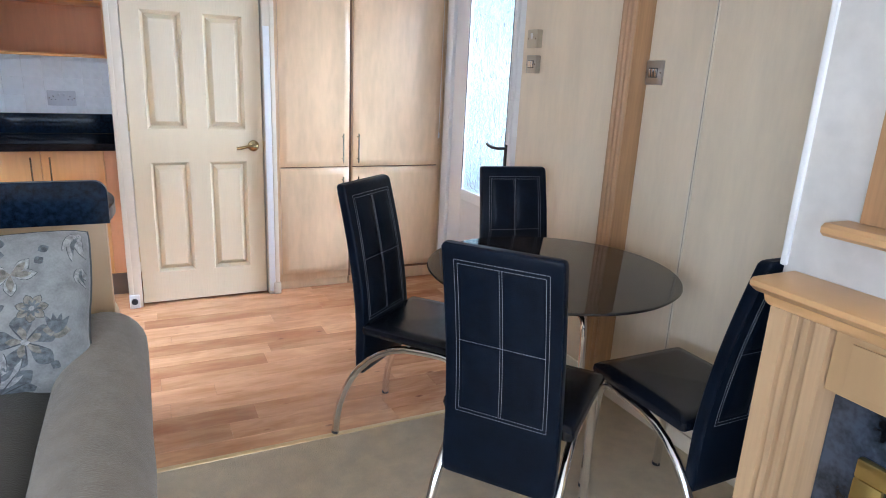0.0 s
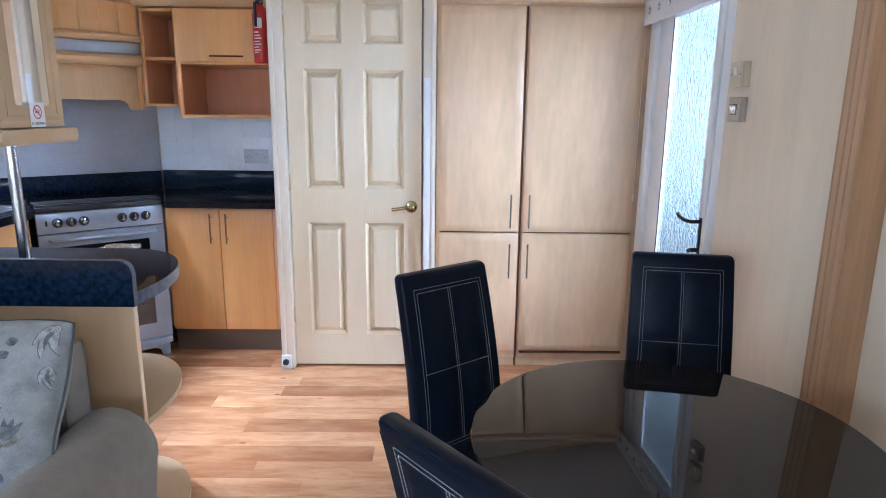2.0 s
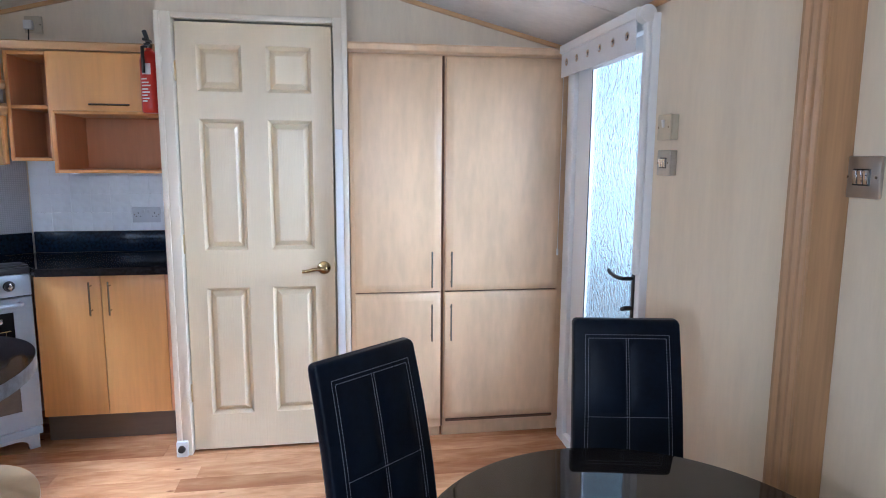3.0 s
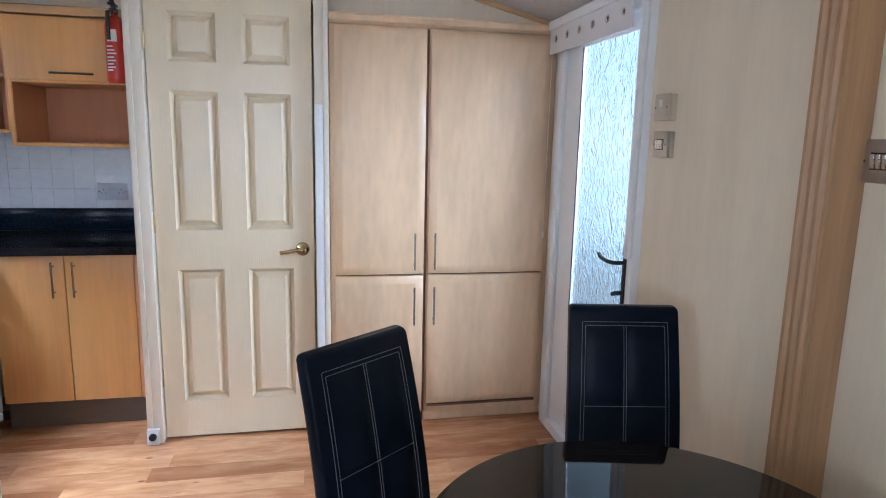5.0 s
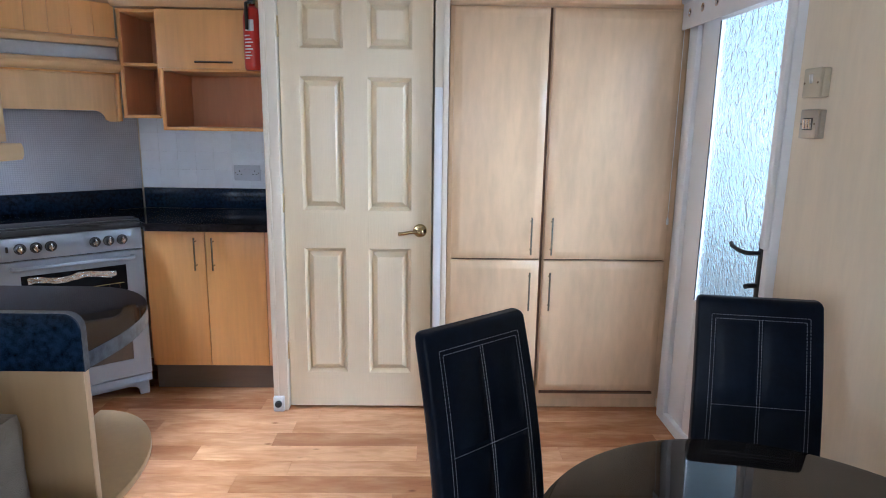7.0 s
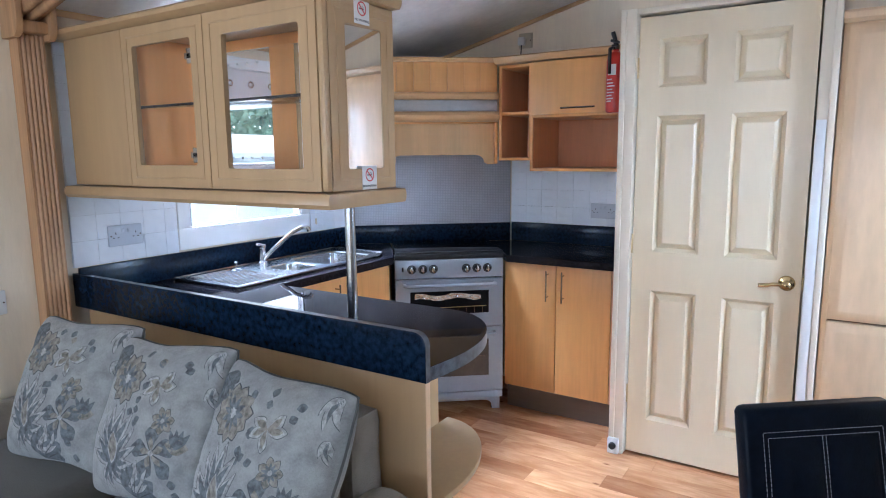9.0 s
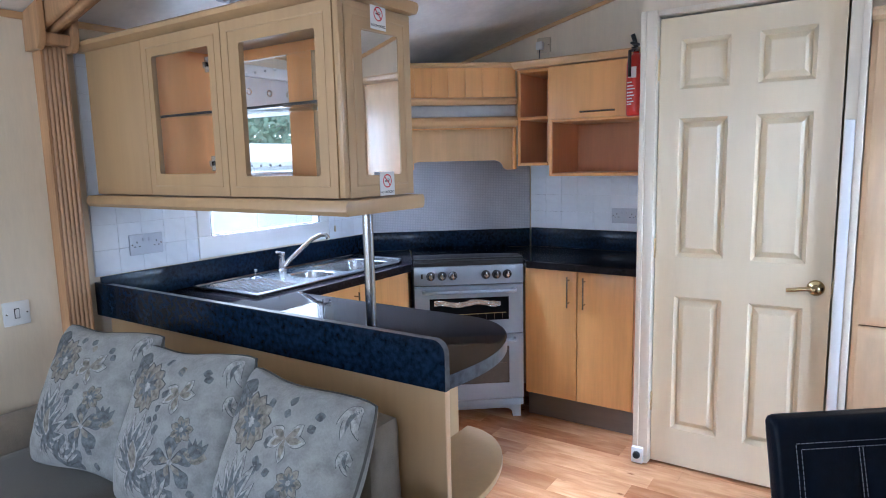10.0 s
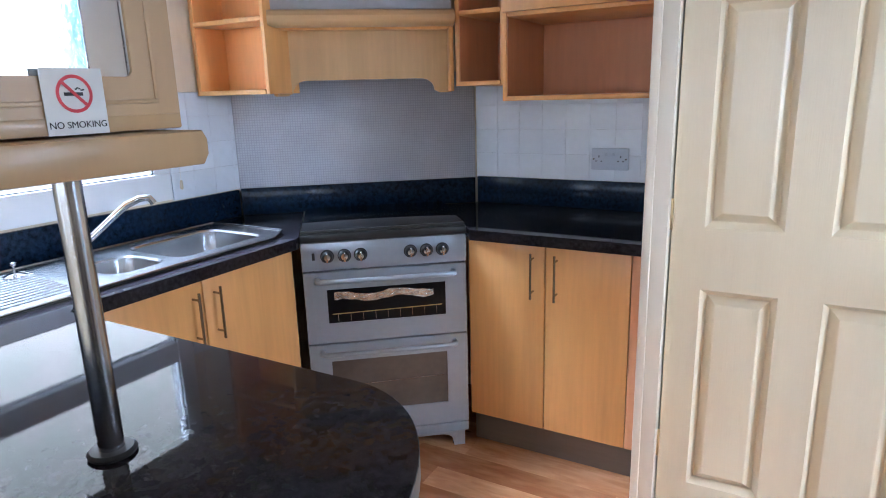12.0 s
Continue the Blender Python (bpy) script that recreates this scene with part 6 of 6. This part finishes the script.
    for key, mt in (("a", M_FLOWA), ("b", M_FLOWB), ("c", M_FLOWC), ("d", M_FLOWD)):
        tagged(part("woven_motif", layers[key], mt, cov, "woven floral motif", place=False), kind="stuff")
    return th


LAB = "pale floral scatter cushion with slate piping leaning on the sofa"
scatter_cushion(pose(-0.216, 1.998, 0.700, 66, 1, -2), 3, LAB)
scatter_cushion(pose(-0.632, 2.002, 0.716, 66, -3, 6), 11, LAB)
scatter_cushion(pose(-1.044, 1.980, 0.728, 65, -1, 9), 23, LAB)


# ---------------------------------------------------------------- fireplace
single("wall_chimney_breast", box(1.482, XR, -0.36, 1.092, 0.0, 2.06, 0), M_PALE, kind="structure", smooth=False)
single("wall_corner_trim", boxes([(1.474, 1.492, 1.084, 1.100, 0.955, 2.06)], 0.004), M_UPVC, kind="structure")
fp = thing("fireplace_surround", (1.42, 0.36, 0.0), "light wood fireplace surround with mantel shelf and fluted legs", "fireplace")
mant = [(1.480, 0.950), (1.345, 0.950), (1.335, 0.944), (1.335, 0.932), (1.348, 0.922), (1.362, 0.914), (1.480, 0.914)]
part("mantel_shelf", prism([(x, z) for x, z in mant], -0.345, 1.065, "y", 0.003), M_MAPLEH, fp)
part("cornice", prism([(1.480, 0.913), (1.372, 0.913), (1.380, 0.895), (1.395, 0.882), (1.480, 0.882)], -0.33, 1.052, "y"), M_MAPLEH, fp)
part("frieze", box(1.408, 1.480, -0.17, 0.90, 0.745, 0.881, 0.003), M_CABIN, fp)
part("frieze_panel", box(1.400, 1.407, -0.12, 0.86, 0.765, 0.865, 0.003), M_CABIN, fp)
for y0, y1 in ((0.905, 1.045), (-0.315, -0.175)):
    prof = [(1.480, y0), (1.395, y0)]
    w = (y1 - y0) / 8
    for k in range(3):
        a = y0 + 0.030 + k * w * 1.55
        prof += [(1.395, a + w * 0.15), (1.403, a + w * 0.3), (1.409, a + w * 0.5), (1.403, a + w * 0.7), (1.395, a + w * 0.85)]
    prof += [(1.395, y1), (1.480, y1)]
    part("fluted_leg", prism(prof, 0.004, 0.881, "z"), M_REED, fp, smooth=False)
part("back_panel", box(1.462, 1.481, -0.174, 0.904, 0.004, 0.744, 0.002), M_MARBLE, fp, "dark slate marble back panel")
fr = thing("electric_fire", (1.44, 0.36, 0.0), "electric fire with a gold trim in the surround", "fire")
part("trim", boxes([(1.44, 1.461, -0.06, 0.82, 0.575, 0.62), (1.44, 1.461, -0.06, 0.0, 0.006, 0.575), (1.44, 1.461, 0.76, 0.82, 0.006, 0.575)], 0.005), M_GOLD, fr)
part("firebox", box(1.447, 1.461, 0.0, 0.76, 0.006, 0.574, 0.002), M_BLACKP, fr)
sh = thing("wall_niche_shelf", (1.44, 0.6, 1.07), "light wood arched niche panel with a moulded shelf", "shelf")
part("shelf_board", prism([(1.481, 1.062), (1.405, 1.062), (1.395, 1.070), (1.395, 1.082), (1.405, 1.090), (1.481, 1.090)], 0.20, 0.972, "y", 0.003), M_MAPLEH, sh)
part("arched_panel", prism([(0.28, 1.091), (0.94, 1.091), (0.94, 1.45)] + arc(0.61, 1.45, 0.33, 0.30, 0, 180, 16)[1:-1] + [(0.28, 1.45)], 1.468, 1.481, "x", 0.003), M_PILAST, sh)


# ---------------------------------------------------------------- wall tiles
def tile_field(parent, axis, a, s0, s1, z0, z1, skip=None, step=0.1):
    me = None
    n = int(math.ceil((s1 - s0) / step - 1e-6))
    k = int(math.ceil((z1 - z0) / step - 1e-6))
    for i in range(n):
        for j in range(k):
            sa, sb = s0 + i * step, min(s1, s0 + (i + 1) * step)
            za, zb = z0 + j * step, min(z1, z0 + (j + 1) * step)
            if sb - sa < 0.01 or zb - za < 0.01 or (skip and skip(sa, sb, za, zb)):
                continue
            g = 0.0003
            b = box(-(sb - sa) / 2 + g, (sb - sa) / 2 - g, -0.003, 0.003, -(zb - za) / 2 + g, (zb - za) / 2 - g, 0.0007, 1)
            c = ((sa + sb) / 2, a, (za + zb) / 2) if axis == "y" else (a, (sa + sb) / 2, (za + zb) / 2)
            if axis == "x":
                b.transform(Matrix.Rotation(radians(90), 4, "Z"))
            ob = new("tile", to_mesh("tile", b, M_TILE))
            ob.parent = parent
            ob.location = c


wb = tagged(new("wall_tiling_back", to_mesh("wall_tiling_back", box(-0.822, 0.038, YB - 0.005, YB - 0.001, 1.012, 1.45, 0), M_GROUT)), kind="structure")
tile_field(wb, "y", YB - 0.007, -0.820, 0.038, 1.017, 1.45)
wl = tagged(new("wall_tiling_left", to_mesh("wall_tiling_left", box(XL + 0.001, XL + 0.003, 2.286, 2.748, 1.012, 1.86, 0), M_GROUT)), kind="structure")
tile_field(wl, "x", XL + 0.005, 2.288, 2.748, 1.012, 1.86)
wl2 = tagged(new("wall_tiling_left", to_mesh("wall_tiling_left", box(XL + 0.001, XL + 0.003, 3.579, 3.90, 1.012, 1.40, 0), M_GROUT)), kind="structure")
tile_field(wl2, "x", XL + 0.005, 3.580, 3.90, 1.012, 1.40)


# ---------------------------------------------------------------- laminate floor
def planks():
    floor = tagged(new("floor_laminate", to_mesh("floor_laminate", box(XL, XR, 2.226, YB - 0.001, -0.011, -0.0075, 0), M_SUB)), kind="structure")
    rr = random.Random(4)
    w = 0.118
    made = {}
    y = 2.228
    while y < YB - 0.01:
        y1 = min(y + w, YB - 0.002)
        x = XL - rr.uniform(0.0, 0.9)
        while x < XR:
            ln = rr.choice((0.62, 0.78, 0.94, 1.1))
            xa, xb = max(x, XL), min(x + ln, XR)
            x += ln
            if xb - xa < 0.03:
                continue
            key = (round(xb - xa, 3), round(y1 - y, 3))
            if key not in made:
                g = 0.00025
                made[key] = to_mesh("plank", box(-(xb - xa) / 2 + g, (xb - xa) / 2 - g, -(y1 - y) / 2 + g, (y1 - y) / 2 - g, -0.0045, 0.0, 0.0004, 1), M_PLANK)
            ob = new("plank", made[key])
            ob.parent = floor
            ob.location = ((xa + xb) / 2, (y + y1) / 2, 0.0005)
        y += w


planks()
